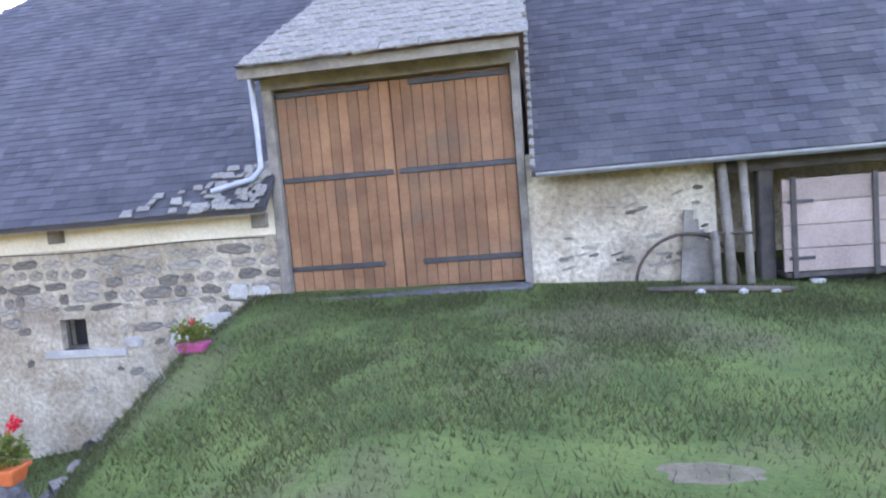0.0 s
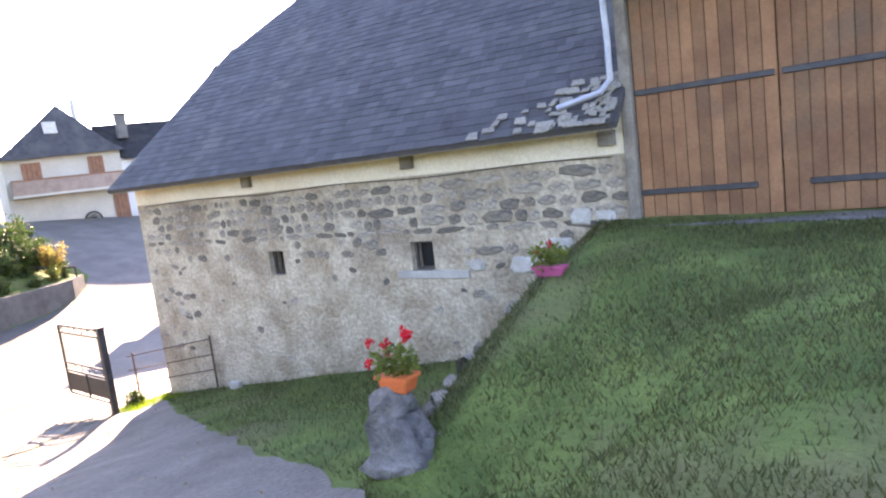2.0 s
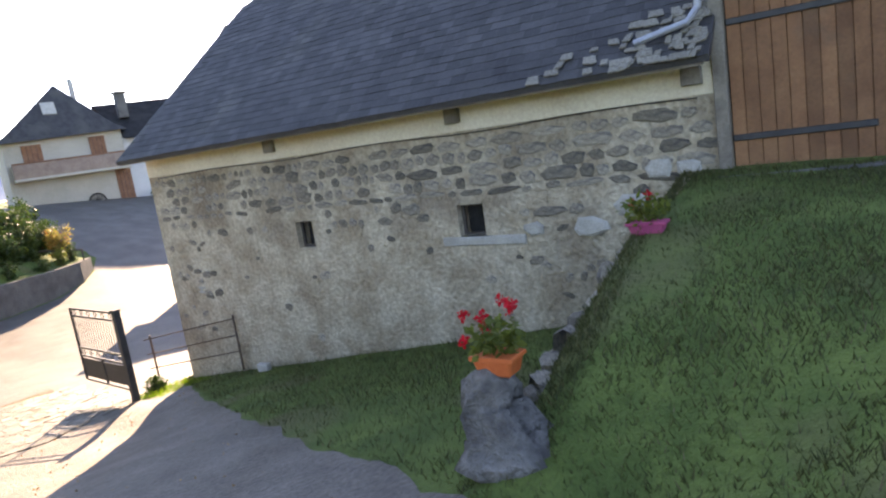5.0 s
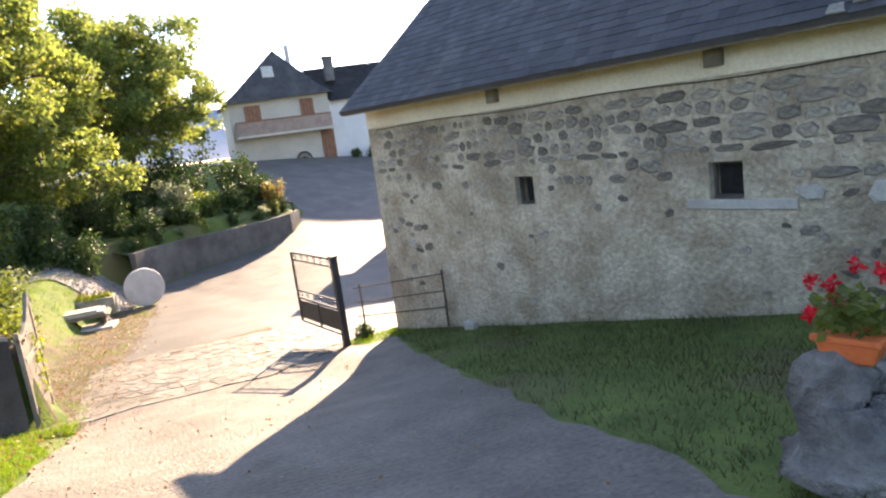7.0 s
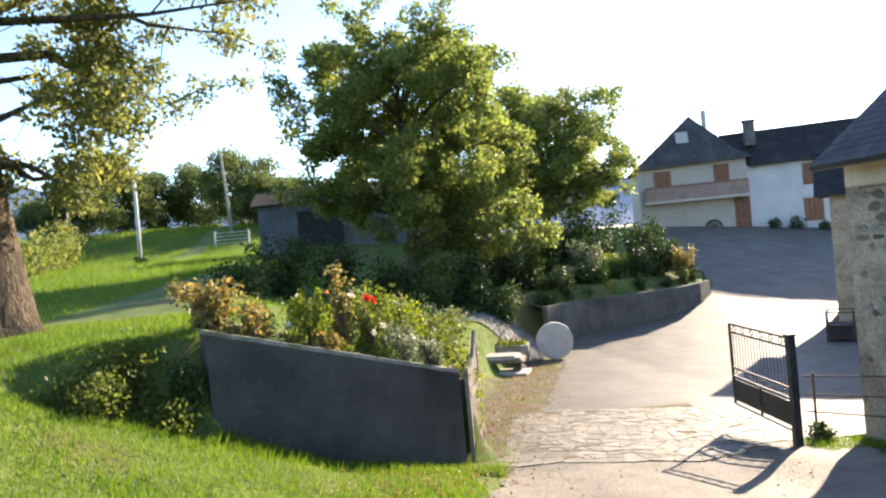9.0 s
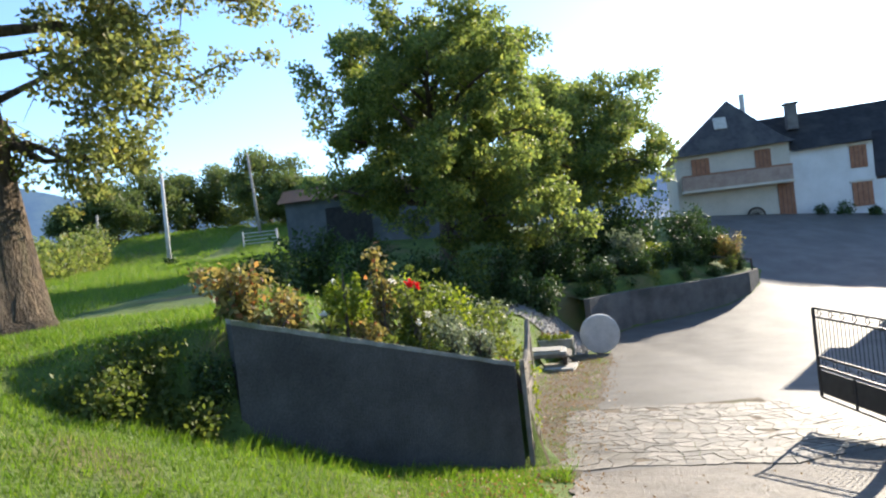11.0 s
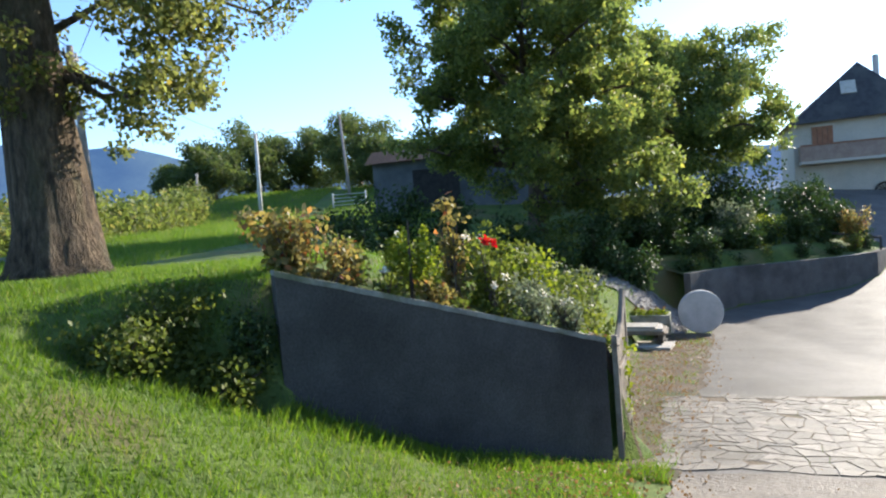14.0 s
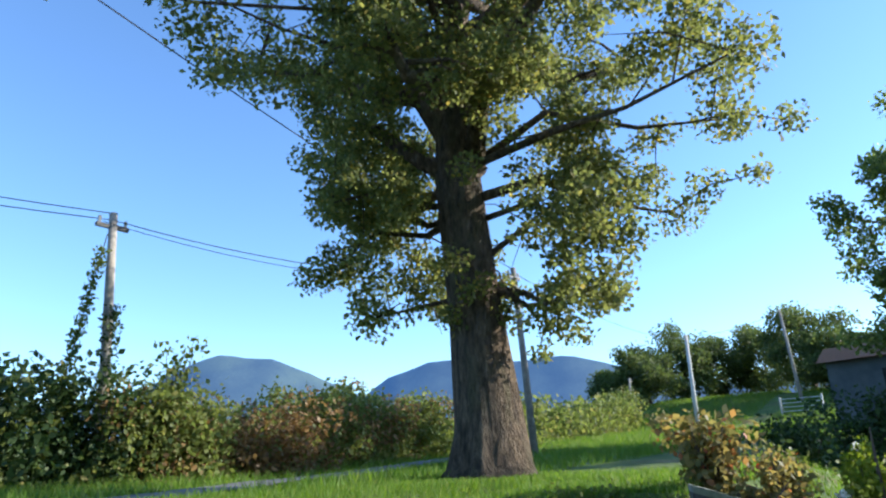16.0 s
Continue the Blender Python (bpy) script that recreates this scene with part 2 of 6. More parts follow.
def rod(bm, p, q, r0, r1=None, n=8):
    """A tapered round bar from p to q."""
    r1 = r0 if r1 is None else r1
    p, q = Vector(p), Vector(q)
    d = (q - p).normalized()
    a = d.cross(Vector((0, 0, 1)) if abs(d.z) < 0.9 else Vector((1, 0, 0))).normalized()
    b = d.cross(a)
    rings = []
    for c, r in ((p, r0), (q, r1)):
        rings.append([bm.verts.new(c + a * (math.cos(2 * math.pi * i / n) * r) + b * (math.sin(2 * math.pi * i / n) * r)) for i in range(n)])
    for i in range(n):
        j = (i + 1) % n
        bm.faces.new((rings[0][i], rings[0][j], rings[1][j], rings[1][i]))
    bm.faces.new(rings[0][::-1])
    bm.faces.new(rings[1])
    return bm


def tube(bm, pts, radii, n=10, wob=0.0, cap=True):
    """A bent tapering tube through pts."""
    pts = [Vector(p) for p in pts]
    prev, rings = None, []
    ref = Vector((0.31, 0.87, 0.2)).normalized()
    for i, p in enumerate(pts):
        d = (pts[min(i + 1, len(pts) - 1)] - pts[max(i - 1, 0)]).normalized()
        a = (ref - d * ref.dot(d)).normalized()
        b = d.cross(a)
        ring = []
        for k in range(n):
            th = 2 * math.pi * k / n
            r = radii[i] * (1 + wob * noise.noise(p * 1.3 + Vector((math.cos(th), math.sin(th), 0)) * 2))
            ring.append(bm.verts.new(p + a * (math.cos(th) * r) + b * (math.sin(th) * r)))
        rings.append(ring)
    for r0, r1 in zip(rings, rings[1:]):
        for k in range(n):
            j = (k + 1) % n
            bm.faces.new((r0[k], r0[j], r1[j], r1[k]))
    if cap:
        bm.faces.new(rings[0][::-1])
        bm.faces.new(rings[-1])
    return bm


def leaves(name, centres, radii, counts, size, material, parent, seed=1, flat=1.0, label="", droop=0.3):
    """Many small pointed leaves scattered round centres."""
    rng = np.random.default_rng(seed)
    C = np.repeat(np.asarray(centres, float), counts, axis=0)
    R = np.repeat(np.asarray(radii, float), counts)
    n = len(C)
    off = rng.normal(size=(n, 3))
    off /= np.linalg.norm(off, axis=1)[:, None]
    off *= (rng.random(n) ** 0.45)[:, None] * R[:, None]
    off[:, 2] *= flat
    P = C + off
    ax = rng.normal(size=(n, 3))
    ax[:, 2] -= droop
    ax /= np.linalg.norm(ax, axis=1)[:, None]
    up = rng.normal(size=(n, 3))
    side = np.cross(ax, up)
    side /= np.linalg.norm(side, axis=1)[:, None]
    s = size * (0.6 + 0.8 * rng.random(n))[:, None]
    nrm = np.cross(ax, side)
    v = np.stack([P, P + ax * s * 0.5 + side * s * 0.33 + nrm * s * 0.08, P + ax * s, P + ax * s * 0.5 - side * s * 0.33 + nrm * s * 0.08], axis=1).reshape(-1, 3)
    f = np.arange(4 * n).reshape(-1, 4)
    me = bpy.data.meshes.new(name)
    me.vertices.add(4 * n)
    me.vertices.foreach_set("co", v.ravel())
    me.loops.add(4 * n)
    me.loops.foreach_set("vertex_index", f.ravel())
    me.polygons.add(n)
    me.polygons.foreach_set("loop_start", np.arange(0, 4 * n, 4))
    me.polygons.foreach_set("loop_total", np.full(n, 4))
    me.update()
    me.materials.append(material)
    ob = new(name, me)
    if parent:
        ob.parent = parent
    if label:
        ob["label"] = label
    return ob


# ---- ground ----


def smooth(a, b, x):
    t = min(1.0, max(0.0, (x - a) / (b - a)))
    return t * t * (3 - 2 * t)


def base_z(x, y):
    """The yard and the drive, falling to the gate, then level, then climbing to the house."""
    side = -0.06 * max(-2.0, min(y, 9.0))
    z = -0.05 + 0.17 * max(-13.0, min(x, 3.0)) + 0.02 * max(0.0, x - 3) + side
    if x < -13:
        z += -0.05 * min(12.0, -13 - x) + 4.4 * smooth(26.0, 50.0, -x) - 0.075 * (max(14.0, min(y, 42.0)) - 22) * smooth(30.0, 42.0, -x)
    # a shallow dip before the gate
    if -13.5 < x < -6.5:
        z -= 0.13 * smooth(6.5, 9.0, -x) * (1 - smooth(11.6, 13.2, -x)) * (1 - smooth(5.0, 6.3, y)) * smooth(0.8, 2.2, y)
    return z


def behind_wall(x, y):
    """How far a place lies behind the face of the garden wall."""
    return (-12.62 - x) * 0.9066 + (y - 1.38) * -0.4220 if y < 1.38 else -12.62 - x


def ground_z(x, y):
    z = base_z(x, y)
    # lawn in front of the barn door, ending in a steep edge to the west
    if x > -3.0:
        edge = np.interp(y, [3.2, 4.4, 6.0, 8.1], [-0.60, 0.0, 0.49, 0.80]) if y > 3.2 else base_z(-1.8, y)
        flat = 0.45 + 0.034 * max(-3.0, min(y, 10.0)) - 0.045 * max(0.0, min(4.0, x - 1.6))
        lawn = edge + (flat - edge) * smooth(-1.8, 1.2, x)
        z += (lawn - z) * smooth(-2.45, -1.85, x)
    # meadow bank to the south
    mead = 0.45 + 0.028 * max(0.0, -x - 16) + 0.01 * max(0.0, -y - 6) + 2.9 * smooth(54.0, 78.0, -x)
    z += (mead - z) * smooth(0.3, 5.4, -y)
    # garden held up by its wall, sloping down to the drive
    if x < -10.5:
        d = behind_wall(x, y)
        wide = 0.3 + 1.1 * max(0.0, -2.1 - y)
        bed = min(mead, -0.86 + 0.348 * (1.38 - min(y, 1.38)) - 0.02 * max(0.0, -x - 14) - 0.5 * smooth(17.5, 21.0, -x) * (1 - smooth(28.0, 31.0, -x)))
        to_drive = drive_left(x) - y
        if y > -6:
            near = 0.9 * smooth(23.8, 25.6, -x)
            bed = z + (max(z, bed) - z) * smooth(0.5 - near + 0.3 * max(0.0, min(4.0, -13 - x)), 0.8 + 0.6 * max(0.0, min(4.0, -13 - x)), to_drive)
        z += (max(z, bed) - z) * smooth(0.18, 0.18 + wide, d)
    # lawn rising to the foot of the wall
    if -13.0 < x < -6.0 and -4.5 < y < 1.2:
        front = behind_wall(x, y)
        if front < 0.3:
            z += float(np.interp(y, [-4.5, -3.0, -2.0, -1.0, 0.0, 0.4, 1.2], [0.0, 0.16, 0.32, 0.38, 0.22, 0.17, 0.0])) * smooth(-4.2, -0.6, front)
    # steep earth bank running on from the end of the garden wall
    if -14.0 < x < -8.5 and -5.6 < y < -2.05:
        edge_x = -11.05 + 0.42 * (-2.05 - y) + 0.10 * math.sin(y * 5.0)
        z += (max(z, mead - 0.05) - z) * smooth(-0.12, 0.42, edge_x - x) * (1 - smooth(3.6, 5.4, -y))
        z -= 0.16 * smooth(-0.9, -0.1, edge_x - x) * (1 - smooth(-0.1, 0.25, edge_x - x)) * (1 - smooth(3.0, 4.6, -y))
    return z


def drive_left(x):
    """The south edge of the drive."""
    return float(np.interp(x, [-60, -34.5, -33, -31.6, -30.5, -29.7, -29.2, -28.4, -24, -18, -13, -10.4, -9, -8, -6, -3, 0, 3], [20, 18.6, 17.6, 16.3, 14.5, 11.9, 9.8, 8.4, 6.75, 4.35, 2.32, 1.3, 0.8, 0.45, -0.5, -1.5, -2.1, -2.4]))


def drive_right(x):
    return float(np.interp(x, [-60, -13, -12.25, -11.3, -9, -7.2, -5.5, -3.9, -2.9, -2.3, -1, 1, 3], [45, 34, 7.9, 7.4, 6.2, 5.4, 4.6, 3.95, 3.6, 3.3, 2.0, 0.3, -1.0]))


def spaced(lo, a, b, hi, step, grow):
    out = list(np.arange(a, b + 1e-6, step))
    s, x = step, b
    while x < hi:
        s *= grow
        x += s
        out.append(x)
    s, x = step, a
    while x > lo:
        s *= grow
        x -= s
        out.insert(0, x)
    return out


def sheet(name, xs, ys, inside, lift, material, label, kind="structure"):
    vs, fs, idx = [], [], {}
    for i, x in enumerate(xs):
        for j, y in enumerate(ys):
            idx[i, j] = len(vs)
            vs.append((x, y, ground_z(x, y) + lift + 0.02 * noise.noise(Vector((x * 0.9, y * 0.9, 0)))))
    for i in range(len(xs) - 1):
        for j in range(len(ys) - 1):
            if inside is None or inside((xs[i] + xs[i + 1]) / 2, (ys[j] + ys[j + 1]) / 2):
                fs.append((idx[i, j], idx[i + 1, j], idx[i + 1, j + 1], idx[i, j + 1]))
    ob = raw(name, vs, fs, material, smooth=True)
    return tagged(ob, label, "ground", kind=kind)


XS = spaced(-900, -34, 8, 500, 0.25, 1.09)
YS = spaced(-700, -10, 20, 700, 0.25, 1.09)
sheet("ground", XS, YS, None, 0.0, M_GRASS, "green meadow and lawn of uneven short grass")


def strip(name, xs, left, right, rows, lift, material, label):
    """A band of ground between two edges, each given as y at x."""
    vs, fs = [], []
    for x in xs:
        a, b = left(x), right(x)
        for k in range(rows + 1):
            y = a + (b - a) * k / rows
            jag = 0.16 * noise.noise(Vector((x * 1.7, 3.1 * (k > 0), 0))) + 0.05 * noise.noise(Vector((x * 6.3, 3.1 * (k > 0), 5))) if k in (0, rows) else 0.0
            vs.append((x, y + jag, ground_z(x, y) + lift + 0.02 * noise.noise(Vector((x * 0.9, y * 0.9, 0)))))
    for i in range(len(xs) - 1):
        for k in range(rows):
            p = i * (rows + 1) + k
            fs.append((p, p + rows + 1, p + rows + 2, p + 1))
    return tagged(raw(name, vs, fs, material, smooth=True), label, "ground", kind="structure")


def lane_y(x):
    return float(np.interp(x, [-60, -38.8, -30, -24, -18, -13, -8.5, -5], [-12.6, -13.8, -13.6, -13.0, -11.6, -9.9, -7.2, -5.0]))


def in_drive(x, y):
    return x < 3 and drive_left(x) < y < drive_right(x)


strip("road", list(np.arange(-60, -12.2, 0.25)), drive_left, drive_right, 110, 0.022, M_DRIVE, "pale worn concrete drive beyond the gate")
strip("road_2", list(np.arange(-12.25, 3.01, 0.125)), drive_left, drive_right, 40, 0.022, M_RIBBED, "pale worn concrete drive before the gate")
strip("verge", list(np.arange(-25, -11.9, 0.2)), lambda x: drive_left(x) - float(np.interp(x, [-25, -18, -13, -12], [1.6, 2.2, 1.05, 0.6])), lambda x: drive_left(x) + 0.06, 8, 0.030, M_EARTH, "bare earth and leaf litter beside the drive")
strip("lane", list(np.arange(-23.4, -4.9, 0.4)), lambda x: lane_y(x) - 0.75, lambda x: lane_y(x) + 0.55, 6, 0.03, M_ASPH, "narrow grey lane through the meadow")

# ---- barn ----
FY = 8.13          # the face of the barn
barn = empty("barn")


def at_barn(ob):
    ob.parent = barn
    return ob


def wall_with_holes(x0, x1, y0, y1, z0, z1, holes):
    """A wall along x with rectangular holes (x0, z0, x1, z1) cut through."""
    bm = bmesh.new()
    xs = sorted({x0, x1, *[h[0] for h in holes], *[h[2] for h in holes]})
    zs = sorted({z0, z1, *[h[1] for h in holes], *[h[3] for h in holes]})
    for a, b in zip(xs, xs[1:]):
        for c, d in zip(zs, zs[1:]):
            if not any(h[0] <= a and b <= h[2] and h[1] <= c and d <= h[3] for h in holes):
                box(bm, a, y0, c, b, y1, d)
    bmesh.ops.remove_doubles(bm, verts=bm.verts[:], dist=1e-4)
    seen = {}
    for fc in bm.faces[:]:
        key = tuple(round(v, 3) for v in fc.calc_center_median())
        seen.setdefault(key, []).append(fc)
    bmesh.ops.delete(bm, geom=[fc for s in seen.values() if len(s) > 1 for fc in s], context='FACES_ONLY')
    return bm


WIN1 = (-8.36, 0.07, -7.97, 0.53)
WIN2 = (-5.08, 0.14, -4.65, 0.60)
wall_left = at_barn(part("wall_left", wall_with_holes(-12.2, -1.52, FY, FY + 0.6, -3.2, 1.62, [WIN1, WIN2]), M_RENDER, None, "old lime-rendered rubble wall, worn away above"))
at_barn(part("wall_band", bx(-12.2, FY - 0.012, 1.62, -1.52, FY + 0.6, 2.3, 0.01), M_RENDER_TOP, None, "smooth cream render band under the eave"))
wall_right = at_barn(part("wall_right", bx(1.97, FY, -0.2, 4.3, FY + 0.6, 2.4), M_RENDER, None, "patchy cream lime render over stone"))
at_barn(part("wall_gable", bx(-12.2, FY + 0.6, -3.9, -11.6, 18.6, 2.1), M_RENDER))
at_barn(part("wall_back", bx(-12.2, 18.6, -3.9, 14, 19.2, 2.1), M_RENDER))
at_barn(part("wall_end", bx(13.4, FY + 0.6, -0.5, 14, 18.6, 2.1), M_RENDER))
at_barn(part("wall_inner", bx(4.3, FY + 2.6, -0.2, 13.4, FY + 3.0, 4.0), M_RENDER))
at_barn(part("wall_side", bx(4.0, FY + 0.6, -0.2, 4.3, FY + 2.6, 3.0), M_RENDER))
for k, w in enumerate((WIN1, WIN2)):
    win = empty("window_%d" % (k + 1), (w[0] + w[2]) / 2, FY, w[1])
    tagged(win, "small dark unglazed barn window", "window", kind="structure")
    W, H = w[2] - w[0], w[3] - w[1]
    part("backing", bx(-W / 2, 0.30, 0, W / 2, 0.36, H), M_DARK, win)
    bm = bmesh.new()
    for c in ((-W / 2, 0.12, 0, -W / 2 + 0.04, 0.17, H), (W / 2 - 0.04, 0.12, 0, W / 2, 0.17, H), (-W / 2 + 0.04, 0.12, 0, W / 2 - 0.04, 0.17, 0.04), (-W / 2 + 0.04, 0.12, H - 0.04, W / 2 - 0.04, 0.17, H)):
        box(bm, *c)
    part("window_frame", bm, M_DARKWOOD, win)
    if k:
        part("window_sill", bx(-W / 2 - 0.30, -0.03, -0.13, W / 2 + 0.62, 0.10, 0.0, 0.012), M_PALE, win, "long pale stone sill")

SL = 0.93
EY = 7.62


def roof_slab(x0, x1, EZ, z_low=None, kink_x=None, top_x=None, kz=4.85, rz=7.3, th=0.07):
    """A slope rising north from the eave, its west verge clipped by a half hip."""
    def up(z):
        return EY + (z - EZ) / SL
    lo = EZ if z_low is None else z_low
    top = [(x0, up(lo), lo), (x1, up(lo), lo), (x1, up(rz), rz)]
    top += [(top_x, up(rz), rz), (kink_x, up(kz), kz)] if kink_x is not None else [(x0, up(rz), rz)]
    bm = bmesh.new()
    a = [bm.verts.new(p) for p in top]
    b = [bm.verts.new((p[0], p[1] + 0.03, p[2] - th)) for p in top]
    bm.faces.new(a)
    bm.faces.new(b[::-1])
    for i in range(len(a)):
        j = (i + 1) % len(a)
        bm.faces.new((a[j], a[i], b[i], b[j]))
    return bm


def slate_field(name, parent, x0, x1, EZ, z_top, verge, seed, w=0.22, course=0.16):
    """Courses of thin slates with uneven lower edges, one mesh."""
    rng = random.Random(seed)
    vs, fs = [], []
    L = math.hypot(1, SL)
    uy, uz = 1 / L, SL / L
    n = int((z_top - EZ) / (course * uz))
    for r in range(n):
        s0 = r * course
        x = x0 + (r % 2) * w * 0.5
        while x < x1 - 0.05:
            ww = w * rng.uniform(0.8, 1.2)
            z = EZ + s0 * uz
            if x > verge(z) and rng.random() > 0.004:
                lift = 0.007 + rng.uniform(0, 0.006)
                a = s0 - rng.uniform(0.0, 0.02)
                b = s0 + course * 1.08
                xa, xb = x + 0.004, min(x + ww - 0.004, x1)
                k = len(vs)
                for xx, s, h in ((xa, a, lift), (xb, a, lift + rng.uniform(-0.003, 0.003)), (xb, b, 0.004), (xa, b, 0.004), (xa, a, -0.002), (xb, a, -0.002)):
                    vs.append((xx, EY + s * uy - h * uz, EZ + s * uz + h * uy))
                fs += [(k, k + 1, k + 2, k + 3), (k + 4, k + 5, k + 1, k)]
            x += ww
    ob = raw(name, vs, fs, M_SLATE_PIECE, parent)
    ob["kind"] = "stuff"
    return ob


M_SLATE_PIECE = mat("slate_pieces", (0.043, 0.040, 0.040), (0.062, 0.059, 0.058), 1.2, 0.68, 0.3, 26, tone=(0.72, 1.28), island=True, c=(0.075, 0.07, 0.06))
EZL, EZR = 2.02, 2.17
VX0, VX1, VX2 = -12.38, -11.55, -8.5
roof_l = at_barn(part("roof_left", roof_slab(VX0, -1.45, EZL, None, VX1, VX2), M_SLATE, None, "steep dark slate roof with a half-hipped end"))
roof_r = at_barn(part("roof_right", roof_slab(2.05, 14.4, EZR), M_SLATE, None, "steep dark slate roof"))
at_barn(part("roof_middle", roof_slab(-1.45, 2.05, EZL, 5.6), M_SLATE))
slate_field("slate_covering", roof_l, VX0, -1.45, EZL, 7.2, lambda z: VX0 + (VX1 - VX0) * min(1, (z - EZL) / (4.85 - EZL)) + max(0, (z - 4.85) / 2.45) * (VX2 - VX1), 3)
slate_field("slate_covering", roof_r, 2.06, 11.0, EZR, 7.0, lambda z: -99, 5)
bm = bmesh.new()
RY = EY + (7.3 - EZL) / SL
BY = 2 * RY - EY
q = [bm.verts.new(p) for p in ((VX2, RY, 7.3), (14.4, RY, 7.3), (14.4, BY, EZL), (VX0, BY, EZL), (VX1, BY - (4.85 - EZL) / SL, 4.85))]
bm.faces.new(q)
q = [bm.verts.new(p) for p in ((VX1, EY + (4.85 - EZL) / SL, 4.85), (VX2, RY, 7.3), (VX1, BY - (4.85 - EZL) / SL, 4.85))]
bm.faces.new(q)
bmesh.ops.solidify(bm, geom=bm.faces[:], thickness=0.06)
at_barn(part("roof_back", bm, M_SLATE))
bm = bmesh.new()
pts = [(-12.1, FY + 0.1, 2.0), (-12.1, EY + (4.7 - EZL) / SL + 0.2, 4.7), (-12.1, BY - (4.7 - EZL) / SL - 0.2, 4.7), (-12.1, BY - 0.5, 2.0)]
bm.faces.new([bm.verts.new(p) for p in pts])
bmesh.ops.solidify(bm, geom=bm.faces[:], thickness=0.3)
at_barn(part("gable", bm, M_RENDER))
bm = bmesh.new()
pts = [(14.0, FY + 0.1, 2.0), (14.0, RY, 7.0), (14.0, BY - 0.5, 2.0)]
bm.faces.new([bm.verts.new(p) for p in pts])
bmesh.ops.solidify(bm, geom=bm.faces[:], thickness=0.3)
at_barn(part("gable", bm, M_RENDER))
# eave boards, rafter ends, gutter
at_barn(part("eave_board", bx(VX0 + 0.05, EY + 0.05, 1.93, -1.52, EY + 0.09, 2.01), M_WOOD))
for k, x in enumerate((-8.6, -4.92, -1.75)):
    at_barn(part("rafter_end", bx(x - 0.10, FY - 0.10, 1.74, x + 0.12, FY + 0.2, 1.94, 0.01), M_WOOD))
bm = bmesh.new()
for i in range(9):
    a0, a1 = math.pi + math.pi * i / 9, math.pi + math.pi * (i + 1) / 9
    for s in (0.065, 0.055):
        q = [bm.verts.new((x, EY - 0.03 + s * math.cos(a), EZR - 0.02 + s * math.sin(a))) for x, a in ((2.1, a0), (14.2, a0), (14.2, a1), (2.1, a1))]
        bm.faces.new(q)
at_barn(part("gutter", bm, M_ZINC, None, "half-round zinc gutter"))
bm = bmesh.new()
tube(bm, [(-1.62, FY - 0.12, 3.75), (-1.60, FY - 0.12, 3.0), (-1.60, FY - 0.13, 2.55), (-1.70, FY - 0.22, 2.40), (-2.25, FY - 0.34, 2.28)], [0.04] * 5, 8)
at_barn(part("drainpipe", bm, M_ZINC, None, "zinc drainpipe emptying on the lower roof"))

# tall bay over the door
DX0, DX1, DZ0, DZ1 = -1.38, 1.86, 0.74, 3.58
for x0, x1 in ((-1.52, DX0), (DX1, 1.97)):
    at_barn(part("door_post", bx(x0, FY - 0.06, 0.2, x1, FY + 0.25, 3.62, 0.01), M_WOOD, None, "weathered grey door post"))
    at_barn(part("bay_side", bx(x0 + 0.01, FY + 0.25, 1.8, x1 - 0.01, FY + 3.4, 3.78), M_SLATE))
at_barn(part("lintel", bx(-1.52, FY - 0.07, 3.58, 1.97, FY + 0.25, 3.80, 0.012), M_WOOD, None, "weathered timber lintel"))
at_barn(part("threshold", bx(-1.5, FY - 0.45, 0.3, 1.95, FY + 0.02, DZ0, 0.02), M_BLOCK, None, "worn grey cement threshold"))
bm = bmesh.new()
e0, e1, ez, ty, tz = -1.66, 2.04, 3.84, 9.9, 5.85
v = [bm.verts.new(c) for c in ((e0, 7.58, ez), (e1, 7.58, ez), (e1, ty, tz), (-0.10, ty, tz), (e0, 11.6, ez))]
bm.faces.new((v[0], v[1], v[2], v[3]))
bm.faces.new((v[0], v[3], v[4]))
bmesh.ops.solidify(bm, geom=bm.faces[:], thickness=0.07)
bay_roof = at_barn(part("bay_roof", bm, M_LAUZE, None, "lichen-grey stone slate roof over the door bay"))
v = None
at_barn(part("bay_eave", bx(e0 + 0.03, 7.62, ez - 0.16, e1 - 0.03, 7.67, ez - 0.03), M_WOOD))
at_barn(part("bay_soffit", bx(e0 + 0.03, 7.67, ez - 0.10, e1 - 0.03, FY, ez - 0.06), M_WOOD))
# irregular stone slates of the bay roof
rng = random.Random(11)
slab_meshes = []
for k in range(8):
    bm = bmesh.new()
    n = 5
    ring = [(-0.5 + rng.uniform(-.06, .06), -0.5 + rng.uniform(-.15, .1)), (rng.uniform(-.15, .2), -0.56), (0.5 + rng.uniform(-.06, .06), -0.5 + rng.uniform(-.12, .15)), (0.47, 0.5), (-0.47, 0.5)]
    a = [bm.verts.new((x, y, 0.5)) for x, y in ring]
    b = [bm.verts.new((x * 1.04, y * 1.04, -0.5)) for x, y in ring]
    bm.faces.new(a)
    for i in range(n):
        bm.faces.new((a[(i + 1) % n], a[i], b[i], b[(i + 1) % n]))
    bmesh.ops.recalc_face_normals(bm, faces=bm.faces[:])
    me = bpy.data.meshes.new("slab")
    bm.to_mesh(me)
    bm.free()
    me.materials.append(M_LAUZE)
    slab_meshes.append(me)
slope = math.degrees(math.atan2(tz - ez, ty - 7.58))
LL = math.hypot(tz - ez, ty - 7.58)
